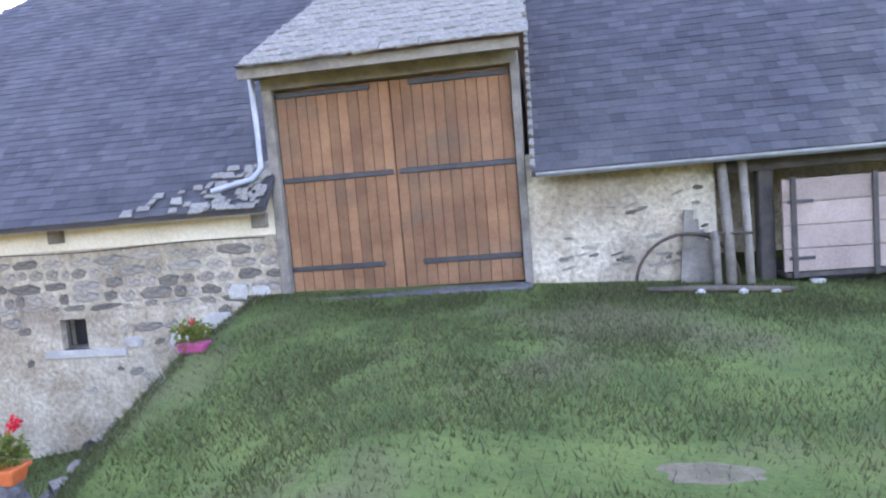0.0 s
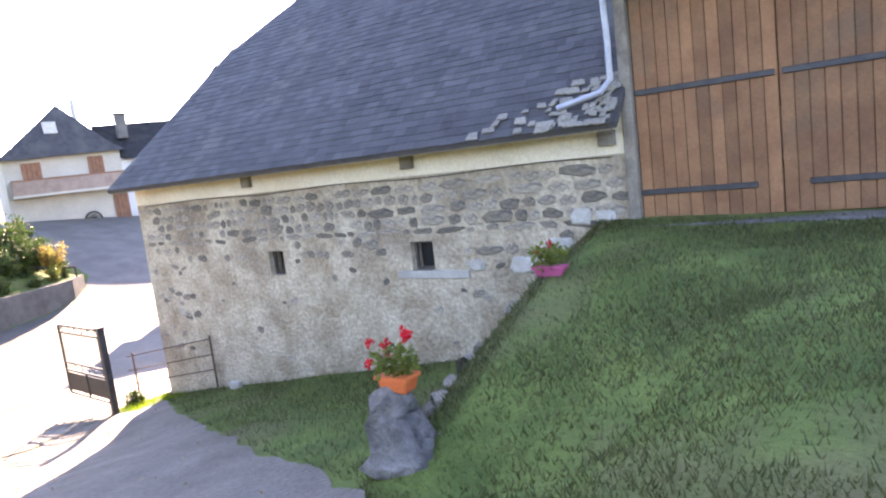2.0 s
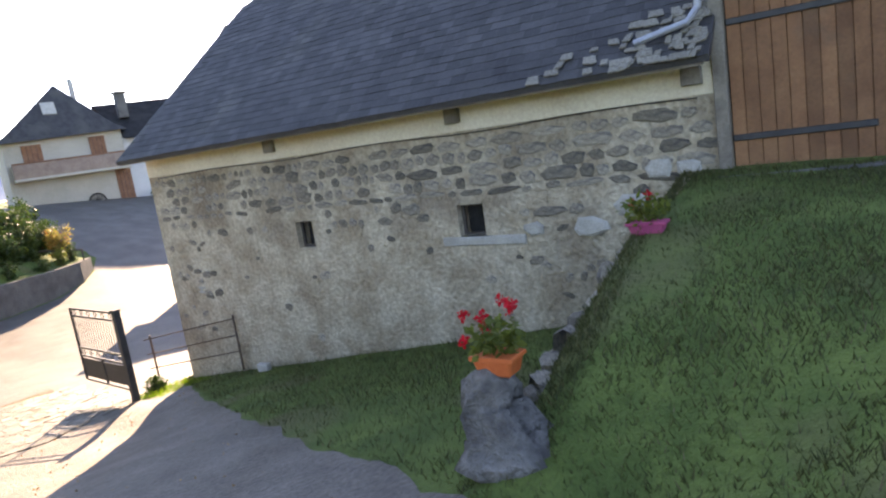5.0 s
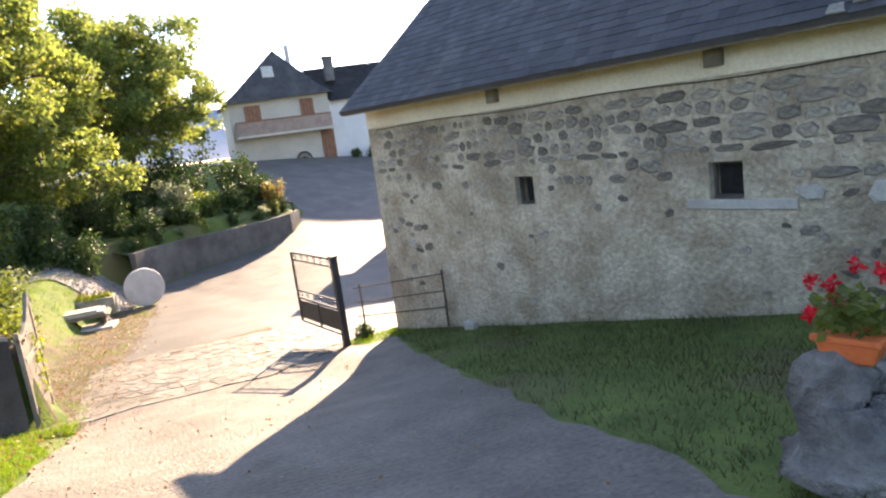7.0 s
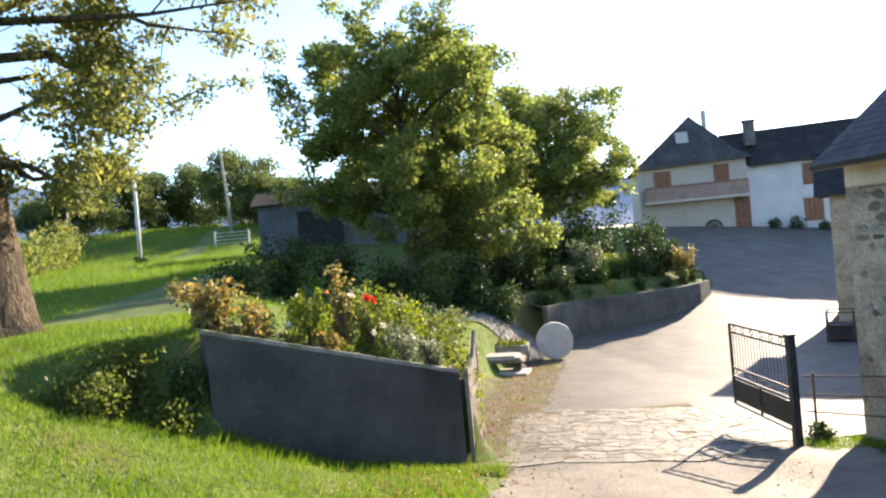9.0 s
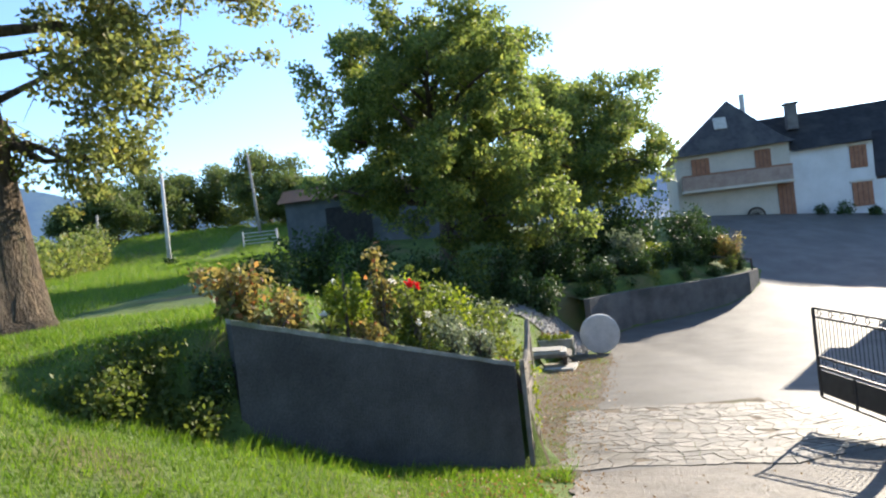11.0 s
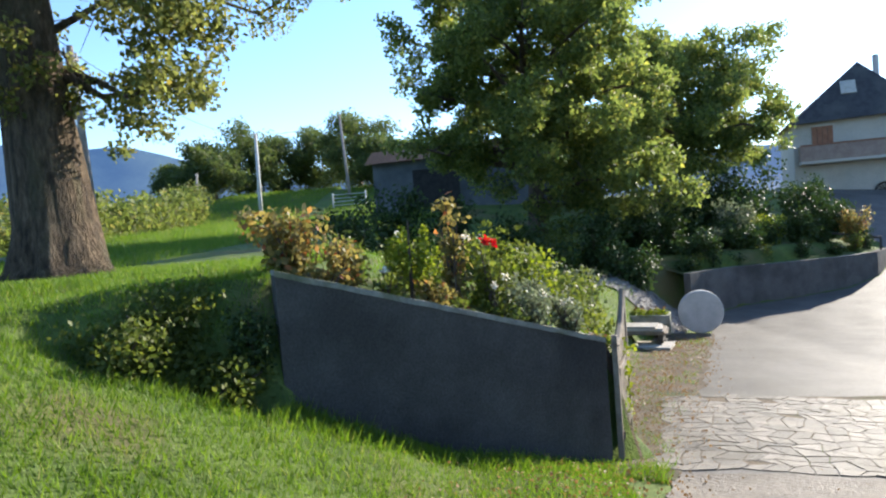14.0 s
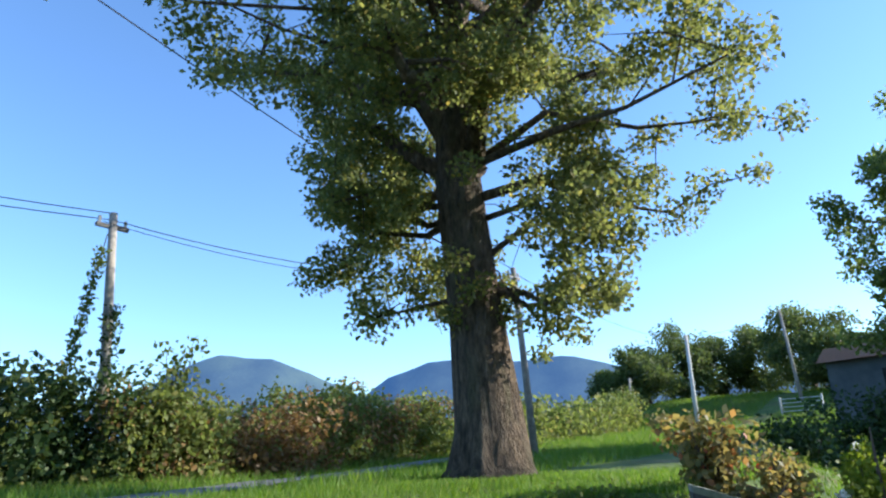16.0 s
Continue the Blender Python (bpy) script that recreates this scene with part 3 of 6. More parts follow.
for r in range(19):
    s = 0.06 + r * 0.145
    x = e0 + 1.56 * s / LL + 0.1
    while x < e1 - 0.05:
        w = rng.uniform(0.14, 0.32)
        ob = new("slab", rng.choice(slab_meshes))
        ob.parent = bay_roof
        ob.matrix_basis = pose(x + w / 2, 7.58 + s / LL * (ty - 7.58) - 0.02, ez + s / LL * (tz - ez) + 0.035, slope - 4.5 + rng.uniform(-1.5, 1.5), rng.uniform(-2, 2), rng.uniform(-5, 5)) @ Matrix.Diagonal((w * 1.02, 0.26, rng.uniform(0.016, 0.03), 1))
        x += w
for r in range(70):
    ob = new("slab", rng.choice(slab_meshes))
    ob.parent = roof_l
    s = rng.uniform(0.0, 0.9) ** 1.5
    x = -1.55 - rng.random() ** 1.6 * (2.0 - 1.3 * s)
    ob.matrix_basis = pose(x, EY + s * 0.73 - 0.02, EZL + s * 0.68 + 0.03, 40, 0, rng.uniform(-25, 25)) @ Matrix.Diagonal((rng.uniform(0.06, 0.17), rng.uniform(0.05, 0.13), 0.016, 1))
# row of small pale slabs up the verge of the right roof
for r in range(22):
    s = 0.1 + r * 0.2
    ob = new("verge_mortar", slab_meshes[r % 8])
    ob.parent = roof_r
    ob.matrix_basis = pose(2.07, EY + s * 0.732, EZR + s * 0.681 + 0.03, 43, 0, 0) @ Matrix.Diagonal((0.06, 0.11, 0.05, 1))

# the door: two leaves of boards with long strap hinges
door = empty("door_1", 0, FY, DZ0)
tagged(door, "tall brown varnished board barn door, closed", "door", kind="structure")
mid = (DX0 + DX1) / 2
for side, (a, b) in enumerate(((DX0 + 0.01, mid - 0.006), (mid + 0.006, DX1 - 0.01))):
    leaf = part("door_leaf", bx(a, 0.085, 0.02, b, 0.12, DZ1 - DZ0 - 0.02), M_DOOR, door)
    n = 11
    for k in range(n):
        x0 = a + (b - a) * k / n
        x1 = a + (b - a) * (k + 1) / n
        part("board", bx(x0 + 0.004, 0.052 + 0.004 * rng.random(), 0.02, x1 - 0.004, 0.085, DZ1 - DZ0 - 0.01 - 0.02 * rng.random(), 0.004), M_DOOR, leaf)
    for z in (0.36, 1.60, 2.76):
        long = 0.98 if z < 2 and z > 1 else 0.84
        x0, x1 = (a, a + (b - a) * long) if side == 0 else (b - (b - a) * long, b)
        part("strap_hinge", bx(x0, 0.028, z - 0.035, x1, 0.050, z + 0.035, 0.008), M_IRON, leaf)

# posts, cart and hoop by the open bay
for k, (x, r) in enumerate(((4.36, 0.06), (4.58, 0.055), (4.20, 0.05))):
    bm = bmesh.new()
    tube(bm, [(x, FY - 0.35, 0.4), (x - 0.01, FY - 0.35, 1.2), (x - 0.06 + 0.02 * k, FY - 0.33, (2.1, 2.1, 1.25)[k])], [r, r * 0.95, r * 0.9], 8, 0.2)
    tagged(link("timber_post", bm, M_WOOD, None, "", True), "weathered grey round timber post", "post", group="posts by the open bay")
at_barn(part("bay_post", bx(4.78, FY - 0.1, 0.3, 4.96, FY + 0.1, 2.1, 0.015), M_DARKWOOD))
at_barn(part("bay_beam", bx(4.3, FY - 0.12, 1.94, 13.4, FY + 0.12, 2.14, 0.015), M_DARKWOOD))
cart = empty("cart", 6.4, FY - 0.3, 0.54)
tagged(cart, "old farm cart with pinkish board sides", "cart")
for k in range(4):
    part("side_board", bx(-1.42, -0.02, 0.16 + k * 0.28, 1.4, 0.02, 0.43 + k * 0.28, 0.006), M_PANEL, cart)
part("chassis", bx(-1.40, 0.0, 0.08, 1.4, 1.2, 0.15, 0.01), M_DARKWOOD, cart)
for x in (-1.3, -0.4, 0.5, 1.3):
    part("stake", bx(x - 0.03, -0.05, 0.08, x + 0.03, -0.021, 1.3, 0.005), M_DARKWOOD, cart)
for z in (0.32, 1.0):
    part("bracket", bx(-1.36, -0.045, z - 0.02, -1.08, -0.021, z + 0.02), M_IRON, cart)
part("lamp", bx(-1.14, -0.06, -0.06, -0.98, 0.02, 0.06, 0.01), M_PALE, cart, "pale square marker lamp")
for x in (-0.7, 0.9):
    bm = bmesh.new()
    rod(bm, (x, 0.25, 0.05), (x, 0.42, 0.05), 0.32, n=20)
    part("wheel", bm, M_BLACKPLASTIC, cart)
bm = bmesh.new()
ring = [(3.88 + 0.62 * math.cos(t), FY - 0.16 - 0.05 * math.sin(t), 0.62 + 0.62 * math.sin(t)) for t in np.linspace(-0.3, math.pi + 0.3, 30)]
tube(bm, ring, [0.022] * 30, 6)
hoop = link("iron_hoop", bm, M_RUST, None, "", True)
tagged(hoop, "old rusty iron wheel hoop leaning on the wall", "hoop")
bm = bmesh.new()
rod(bm, (3.75, FY - 0.22, 1.24), (4.6, FY - 0.45, 1.22), 0.018, n=6)
tagged(link("iron_bar", bm, M_RUST), "rusty iron bar across the timber posts", "bar")
for k in range(4):
    ob = link("grey_plank", bx(-0.06, -0.012, 0, 0.06, 0.012, 0.95 - 0.13 * k, 0.004), M_WOOD)
    ob.matrix_basis = pose(3.86 + 0.13 * k, FY - 0.14, ground_z(3.9, 7.9) - 0.03, -5, 6 - 5 * k, 0)
    tagged(ob, "grey plank leaning on the barn wall", "plank", group="planks leaning on the barn")
for x, y in ((3.4, 7.4), (3.9, 7.3), (4.35, 7.25), (4.7, 7.3)):
    bm = bmesh.new()
    bmesh.ops.create_icosphere(bm, subdivisions=1, radius=0.07)
    for w in bm.verts:
        w.co *= 0.75 + 0.5 * rng.random()
        w.co.z *= 0.6
    ob = link("pale_stone", bm, M_PALE)
    ob.location = (x, y, ground_z(x, y) + 0.02)
    tagged(ob, "small pale loose stone on the grass", "stone", group="loose stones by the posts")
bm = bmesh.new()
tube(bm, [(3.3, 7.35, ground_z(3.3, 7.35) + 0.04), (4.1, 7.3, ground_z(4.1, 7.3) + 0.05), (4.9, 7.28, ground_z(4.9, 7.28) + 0.04)], [0.035, 0.04, 0.03], 7, 0.3)
tagged(link("brown_log", bm, M_TWIG, None, "", True), "thin brown log lying before the wall", "log")
bm = bmesh.new()
tube(bm, [(x, FY - 0.02, 1.60 + 0.02 * math.sin(x * 1.7)) for x in np.linspace(-11.9, -1.7, 30)], [0.009] * 30, 5)
at_barn(part("cable", bm, M_IRON, None, "thin dark cable along the wall"))
tagged(barn, "old stone barn with steep slate roofs", "barn")

# ---- planters at the foot of the bank ----


def flowers(name, parent, cx, cy, cz, r, n, seed, leaf=M_SHRUB, heads=7):
    leaves("foliage", [(cx, cy, cz)], [r], [n], 0.06, leaf, parent, seed, 0.7)
    rr = random.Random(seed)
    for k in range(heads):
        a = rr.uniform(0, 6.28)
        d = r * rr.uniform(0.3, 1.25)
        p = (cx + d * math.cos(a), cy + d * math.sin(a), cz + r * rr.uniform(0.0, 1.25))
        leaves("flower_head", [p], [0.035], [34], 0.034, M_RED, parent, seed + k + 50, 1.0, "red geranium flower head")


stump = empty("stone_stump", -2.12, 3.74, ground_z(-2.12, 3.74) - 0.06)
tagged(stump, "grey weathered stone block with a flared foot, used as flower stand", "stone block")
bm = bmesh.new()
tube(bm, [(0.0, 0, 0), (0.0, 0, 0.08), (-0.03, 0, 0.16), (-0.06, 0, 0.26), (-0.10, 0, 0.36), (-0.09, 0, 0.43), (-0.02, 0, 0.50), (0.03, 0, 0.57)], [0.38, 0.33, 0.27, 0.24, 0.23, 0.20, 0.16, 0.12], 18, 0.55)
part("block", bm, M_STUMP, stump, "", True)
bm = bmesh.new()
tube(bm, [(0.20, -0.10, 0.0), (0.27, -0.05, 0.10), (0.26, 0.0, 0.2)], [0.16, 0.13, 0.05], 9, 0.4)
part("foot", bm, M_STUMP, stump, "", True)


def pot(name, x, y, z, w, d, h, m, label, seed, heads):
    ob = empty(name, x, y, z)
    tagged(ob, label, "planter")
    bm = bmesh.new()
    box(bm, -w / 2, -d / 2, 0, w / 2, d / 2, h, 0.015)
    for v in bm.verts:
        k = 0.78 + 0.22 * (v.co.z / h)
        v.co.x *= k
        v.co.y *= k
    part("trough", bm, m, ob)
    part("rim", bx(-w / 2 - 0.01, -d / 2 - 0.01, h - 0.02, w / 2 + 0.01, d / 2 + 0.01, h + 0.012, 0.005), m, ob)
    flowers("plant", ob, 0, 0, h + 0.12, w * 0.62, 260, seed, M_SHRUB, heads)
    return ob


sz = ground_z(-2.12, 3.74) - 0.06
pot("flower_pot", -2.12, 3.76, sz + 0.56, 0.30, 0.20, 0.13, M_ORANGE, "orange plastic flower pot with red geraniums on a stone block", 5, 7)
pot("flower_box", -1.76, 6.05, ground_z(-1.76, 6.05) - 0.02, 0.34, 0.15, 0.11, M_PINK, "magenta plastic flower box with sparse plants on the bank", 9, 2)
# stone edging of the bank
rng = random.Random(4)
stone_meshes = []
for k in range(12):
    bm = bmesh.new()
    n = rng.choice((6, 7, 8))
    turn = rng.uniform(0, 1)
    ring = []
    for i in range(n):
        t = 2 * math.pi * (i + turn + rng.uniform(-0.33, 0.33)) / n
        k2 = 0.54 * rng.uniform(0.84, 1.08)
        k2 *= max(abs(math.cos(t)), abs(math.sin(t))) ** -0.7 * 0.92
        ring.append((k2 * math.cos(t), k2 * math.sin(t)))
    a = [bm.verts.new((x * 0.74, -0.5, z * 0.74)) for x, z in ring]
    c = [bm.verts.new((x, -0.2, z)) for x, z in ring]
    b = [bm.verts.new((x, 0.5, z)) for x, z in ring]
    bm.faces.new(a)
    for i in range(n):
        j = (i + 1) % n
        bm.faces.new((a[j], a[i], c[i], c[j]))
        bm.faces.new((c[j], c[i], b[i], b[j]))
    bmesh.ops.recalc_face_normals(bm, faces=bm.faces[:])
    me = bpy.data.meshes.new("stone")
    bm.to_mesh(me)
    bm.free()
    me.materials.append(M_STONE)
    stone_meshes.append(me)
edging = empty("bank_edging", -2.1, 6.0, 0)
tagged(edging, "row of rough grey stones holding the grass bank", "edging")
for k in range(26):
    y = 4.1 + k * 0.155
    ob = new("stone", rng.choice(stone_meshes))
    ob.parent = edging
    x = -2.08 + rng.uniform(-0.06, 0.06)
    ob.matrix_basis = pose(x + 2.1, y - 6.0, ground_z(x, y) - 0.02, rng.uniform(-20, 20), rng.uniform(-20, 20), rng.uniform(0, 180)) @ Matrix.Diagonal((rng.uniform(0.2, 0.3), 0.16, rng.uniform(0.16, 0.28), 1))

# ---- garden wall and its wooden gate leaf ----
A, B = Vector((-12.62, 1.38, 0)), Vector((-11.0, -2.1, 0))
back = Vector((-0.9066, -0.4220, 0)) * 0.24


def wall_piece(z_low, ends, thick, off=0.0):
    """An upright slab from A to B with a sloping top; ends are its heights."""
    bm = bmesh.new()
    n = 24
    rows = []
    for k in range(n + 1):
        t = k / n
        p = A.lerp(B, t)
        top = ends[0] + (ends[1] - ends[0]) * t + 0.012 * noise.noise(Vector((t * 20, 0, 0)))
        low = z_low if z_low is not None else top - 0.06
        o = Vector((-back.x, -back.y, 0)).normalized() * off
        rows.append([bm.verts.new((c.x, c.y, z)) for c, z in ((p + o, low), (p + o, top), (p + back * thick - o, top), (p + back * thick - o, low))])
    for r0, r1 in zip(rows, rows[1:]):
        for i in range(4):
            j = (i + 1) % 4
            bm.faces.new((r0[i], r0[j], r1[j], r1[i]))
    bm.faces.new(rows[0])
    bm.faces.new(rows[-1][::-1])
    bmesh.ops.recalc_face_normals(bm, faces=bm.faces[:])
    return bm


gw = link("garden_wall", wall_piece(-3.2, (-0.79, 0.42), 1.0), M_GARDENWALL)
tagged(gw, "grey cement garden wall with a sloping top", "wall", kind="structure")
part("cap", wall_piece(None, (-0.735, 0.475), 1.0, 0.012), M_CAP, gw, "mossy worn top of the wall")
leaf = empty("wooden_gate", -12.70, 1.50, ground_z(-12.7, 1.7) - 0.02, 161)
tagged(leaf, "open weathered wooden gate leaf with a curved top", "gate")
for k in range(9):
    t = (k + 0.5) / 9
    part("board", bx(0.05 + k * 0.13, -0.014, 0.08, 0.17 + k * 0.13, 0.014, 1.36 + 0.5 * t * t, 0.004), M_WOOD, leaf)
part("stile", bx(0.0, -0.035, 0.0, 0.08, 0.035, 1.62, 0.008), M_WOOD, leaf)
part("stile", bx(1.20, -0.035, 0.05, 1.28, 0.035, 1.95, 0.008), M_WOOD, leaf)
for z in (0.3, 1.1):
    part("rail", bx(0.081, -0.05, z, 1.199, -0.016, z + 0.1, 0.006), M_WOOD, leaf)
bm = bmesh.new()
tube(bm, [(0.0, 0, 1.5), (0.35, 0, 1.5), (0.75, 0, 1.62), (1.05, 0, 1.8), (1.26, 0, 2.02)], [0.045] * 5, 6)
part("top_rail", bm, M_WOOD, leaf)

# ---- iron gate ----
gate = empty("iron_gate", -11.88, 6.65, -2.44, 180 - 5.0)
tagged(gate, "open black wrought-iron gate leaf on a steel post", "gate")
part("post", bx(-0.06, -0.06, -0.1, 0.06, 0.06, 1.76, 0.008), M_IRON, gate)
part("post_cap", bx(-0.075, -0.075, 1.76, 0.075, 0.075, 1.79, 0.005), M_IRON, gate)
W, Z0, Z1, ZM = 1.98, 0.20, 1.72, 0.72
for x in (0.10, W):
    part("stile", bx(x - 0.022, -0.022, Z0, x + 0.022, 0.022, Z1, 0.004), M_IRON, gate)
for z in (Z0, ZM, ZM + 0.17, Z1 - 0.15, Z1):
    part("rail", bx(0.122, -0.018, z - 0.018, W - 0.022, 0.018, z + 0.018, 0.003), M_IRON, gate)
part("middle_stile", bx(W / 2 + 0.03, -0.016, Z0 + 0.018, W / 2 + 0.07, 0.016, ZM - 0.018, 0.003), M_IRON, gate)
part("panel", bx(0.15, -0.005, Z0 + 0.07, W / 2 + 0.0, 0.005, ZM - 0.05), M_IRON, gate, "black sheet-iron panel")
part("panel", bx(W / 2 + 0.10, -0.005, Z0 + 0.07, W - 0.05, 0.005, ZM - 0.05), M_IRON, gate, "black sheet-iron panel")
for k in range(17):
    x = 0.12 + (W - 0.14) * (k + 1) / 18
    bm = bmesh.new()
    rod(bm, (x, 0, ZM + 0.17), (x, 0, Z1 - 0.15), 0.006, n=6)
    part("bar", bm, M_IRON, gate)
for k in range(6):
    x = 0.12 + (W - 0.14) * (k + 0.5) / 6
    for z in (ZM + 0.085, Z1 - 0.075):
        bm = bmesh.new()
        ring = [(x + 0.05 * math.cos(t), 0, z + 0.05 * math.sin(t)) for t in np.linspace(0, 2 * math.pi, 13)]
        tube(bm, ring, [0.008] * 13, 5, cap=False)
        rod(bm, (x - 0.15, 0, z), (x - 0.05, 0, z), 0.007, n=5)
        part("scroll", bm, M_IRON, gate)
for z in (0.5, 1.45):
    part("hinge", bx(0.06, -0.02, z - 0.03, 0.08, 0.02, z + 0.03), M_IRON, gate)

# low tube fence between the gate and the barn
fence = empty("tube_fence", -10.38, 8.03, -2.15)
tagged(fence, "low rusty tube fence beside the barn wall", "fence")
span = Vector((-2.75, -0.1, -0.55))
for t, h in ((0.0, 1.0), (1.0, 1.05)):
    bm = bmesh.new()
    p = span * t
    rod(bm, (p.x, p.y, p.z - 0.1), (p.x, p.y, p.z + h), 0.022, n=8)
    part("post", bm, M_RUST, fence)
for h in (0.28, 0.60, 0.93):
    bm = bmesh.new()
    rod(bm, (0, 0, h), (span.x - 0.25, span.y, span.z + h), 0.014, n=6)
    part("rail", bm, M_RUST, fence)
bush = empty("withered_plant", -12.05, 7.2, ground_z(-12.05, 7.2))
tagged(bush, "small dark withered plant beside the gate post", "plant")
leaves("foliage", [(0, 0, 0.14)], [0.22], [500], 0.07, M_DARKLEAF, bush, 8)
ob = link("white_block", bx(-0.12, -0.06, 0, 0.12, 0.06, 0.15, 0.01), M_PALE)
ob.matrix_basis = pose(-9.55, 7.85, ground_z(-9.55, 7.85), 0, 0, 8)
tagged(ob, "white block on the grass by the barn wall", "block")
bm = bmesh.new()
box(bm, -0.09, -0.022, 0, 0.09, -0.002, 0.045)
box(bm, -0.09, -0.022, 0.09, 0.09, -0.002, 0.13)
box(bm, -0.05, -0.021, 0.045, 0.0, -0.003, 0.09)
ob = link("wall_plate", bm, M_PALE)
ob.matrix_basis = pose(-11.25, FY, -0.75)
tagged(ob, "small pale plate fixed to the barn wall", "plate")

# ---- beyond the gate ----
ms = empty("millstone", -25.15, 6.88, ground_z(-25.15, 6.88) + 0.04, -14)
tagged(ms, "round grey millstone standing on its edge", "millstone")
bm = bmesh.new()
prof = [(-0.12, 0.0), (-0.12, 0.63), (-0.09, 0.66), (0.09, 0.66), (0.12, 0.63), (0.12, 0.0)]
rings = []
for a in range(48):
    t = 2 * math.pi * a / 48
    rings.append([bm.verts.new((x, r * math.cos(t), 0.65 + r * math.sin(t))) for x, r in prof[1:5]])
for a in range(48):
    r0, r1 = rings[a], rings[(a + 1) % 48]
    for i in range(3):
        bm.faces.new((r0[i], r0[i + 1], r1[i + 1], r1[i]))
bm.faces.new([r[0] for r in rings][::-1])
bm.faces.new([r[3] for r in rings])
bmesh.ops.recalc_face_normals(bm, faces=bm.faces[:])
part("stone", bm, M_POLE, ms)
tr = empty("stone_trough", -24.35, 5.0, ground_z(-24.35, 5.0) - 0.03, 70)
tagged(tr, "rectangular grey stone trough planted with yellow flowers", "trough")
bm = bmesh.new()
for c in ((-0.68, -0.35, 0, 0.68, -0.25, 0.55), (-0.68, 0.25, 0, 0.68, 0.35, 0.55), (-0.68, -0.25, 0, -0.58, 0.25, 0.55), (0.58, -0.25, 0, 0.68, 0.25, 0.55), (-0.58, -0.25, 0, 0.58, 0.25, 0.42)):
    box(bm, *c)
part("basin", bm, M_CAP, tr)
leaves("foliage", [(x, 0, 0.60) for x in np.linspace(-0.5, 0.5, 7)], [0.16] * 7, [70] * 7, 0.07, M_YELLOWBUSH, tr, 71, 0.7)
for k, x in enumerate(np.linspace(-0.5, 0.5, 6)):
    leaves("flower_head", [(x, 0.02, 0.70)], [0.05], [16], 0.06, M_BRACKEN, tr, 720 + k)
PX, PY = -22.6, 4.45
for k, (w, d, h, z, turn, m) in enumerate(((0.62, 0.42, 0.10, 0.0, 64, M_PALE), (0.66, 0.46, 0.05, 0.36, 72, M_WOOD), (0.64, 0.44, 0.05, 0.412, 68, M_WOOD), (0.60, 0.40, 0.06, 0.464, 73, M_PALE), (0.50, 0.34, 0.05, 0.526, 66, M_PALE))):
    ob = link("plank", bx(-w, -d, 0, w, d, h, 0.008), m)
    ob.matrix_basis = pose(PX + (0.35 if k == 0 else 0), PY - 0.04 * k, ground_z(PX, PY) + 0.035 + z, 0, 0, turn)
    tagged(ob, "pale board on a low pile beside the drive", "board", group="pile of boards")
for dx in (-0.45, 0.45):
    ob = link("bearer", bx(-0.06, -0.4, 0, 0.06, 0.4, 0.23, 0.008), M_DARKWOOD)
    ob.matrix_basis = pose(PX + dx * 0.34, PY + dx * 0.94, ground_z(PX, PY) + 0.165, 0, 0, 70)
    tagged(ob, "dark wooden bearer under a pile of boards", "bearer", group="bearers of the board pile")
for dx in (-0.5, 0.5):
    ob = link("block", bx(-0.10, -0.14, 0, 0.10, 0.14, 0.19, 0.01), M_BLOCK)
    ob.matrix_basis = pose(PX - 0.25 + dx * 0.34, PY + 0.05 + dx * 0.94, ground_z(PX, PY) - 0.03, 0, 0, 70)
    tagged(ob, "grey cement block under a pile of boards", "block", group="blocks of the board pile")
strip("gravel_bank", list(np.arange(-28.4, -24.9, 0.12)), lambda x: drive_left(x) - 3.8, lambda x: drive_left(x) - 0.75, 30, 0.05, M_GRAVEL, "slope of loose grey gravel in the garden")
rr = random.Random(9)
gv, gf = [], []
for k in range(900):
    x = rr.uniform(-28.3, -25.0)
    y = drive_left(x) - rr.uniform(0.8, 3.6)
    z, r = ground_z(x, y) + 0.06, rr.uniform(0.03, 0.075)
    i = len(gv)
    a = rr.uniform(0, 6.3)
    gv += [(x + r * math.cos(a + t), y + r * math.sin(a + t), z + rr.uniform(-0.02, 0.02)) for t in (0, 1.6, 3.1, 4.7)] + [(x, y, z + r * 0.7)]
    gf += [(i, i + 1, i + 4), (i + 1, i + 2, i + 4), (i + 2, i + 3, i + 4), (i + 3, i, i + 4)]
tagged(raw("gravel_stones", gv, gf, M_GRAVEL), "loose grey stones on the gravel slope", "gravel", kind="stuff")

# retaining wall along the drive
bm = bmesh.new()
pts = [(-27.9, 7.55), (-28.6, 8.3), (-29.3, 9.7), (-29.8, 11.8), (-30.6, 14.4), (-31.7, 16.3), (-33.1, 17.6)]
rows = []
for k, (x, y) in enumerate(pts):
    a = Vector(pts[max(k - 1, 0)])
    b = Vector(pts[min(k + 1, len(pts) - 1)])
    d = (b - a).normalized()
    o = Vector((d.y, -d.x)) * -0.25
    z = ground_z(x, y)
    top = -1.68 - 0.12 * k / 6
    rows.append([bm.verts.new(c) for c in ((x, y, z - 0.5), (x, y, top), (x + o.x, y + o.y, top), (x + o.x, y + o.y, z - 0.5))])
for r0, r1 in zip(rows, rows[1:]):
    for i in range(4):
        bm.faces.new((r0[i], r0[(i + 1) % 4], r1[(i + 1) % 4], r1[i]))
bm.faces.new(rows[0])
bm.faces.new(rows[-1][::-1])
bmesh.ops.recalc_face_normals(bm, faces=bm.faces[:])
tagged(link("retaining_wall", bm, M_BLOCK), "low grey cement wall curving along the drive", "wall", kind="structure")
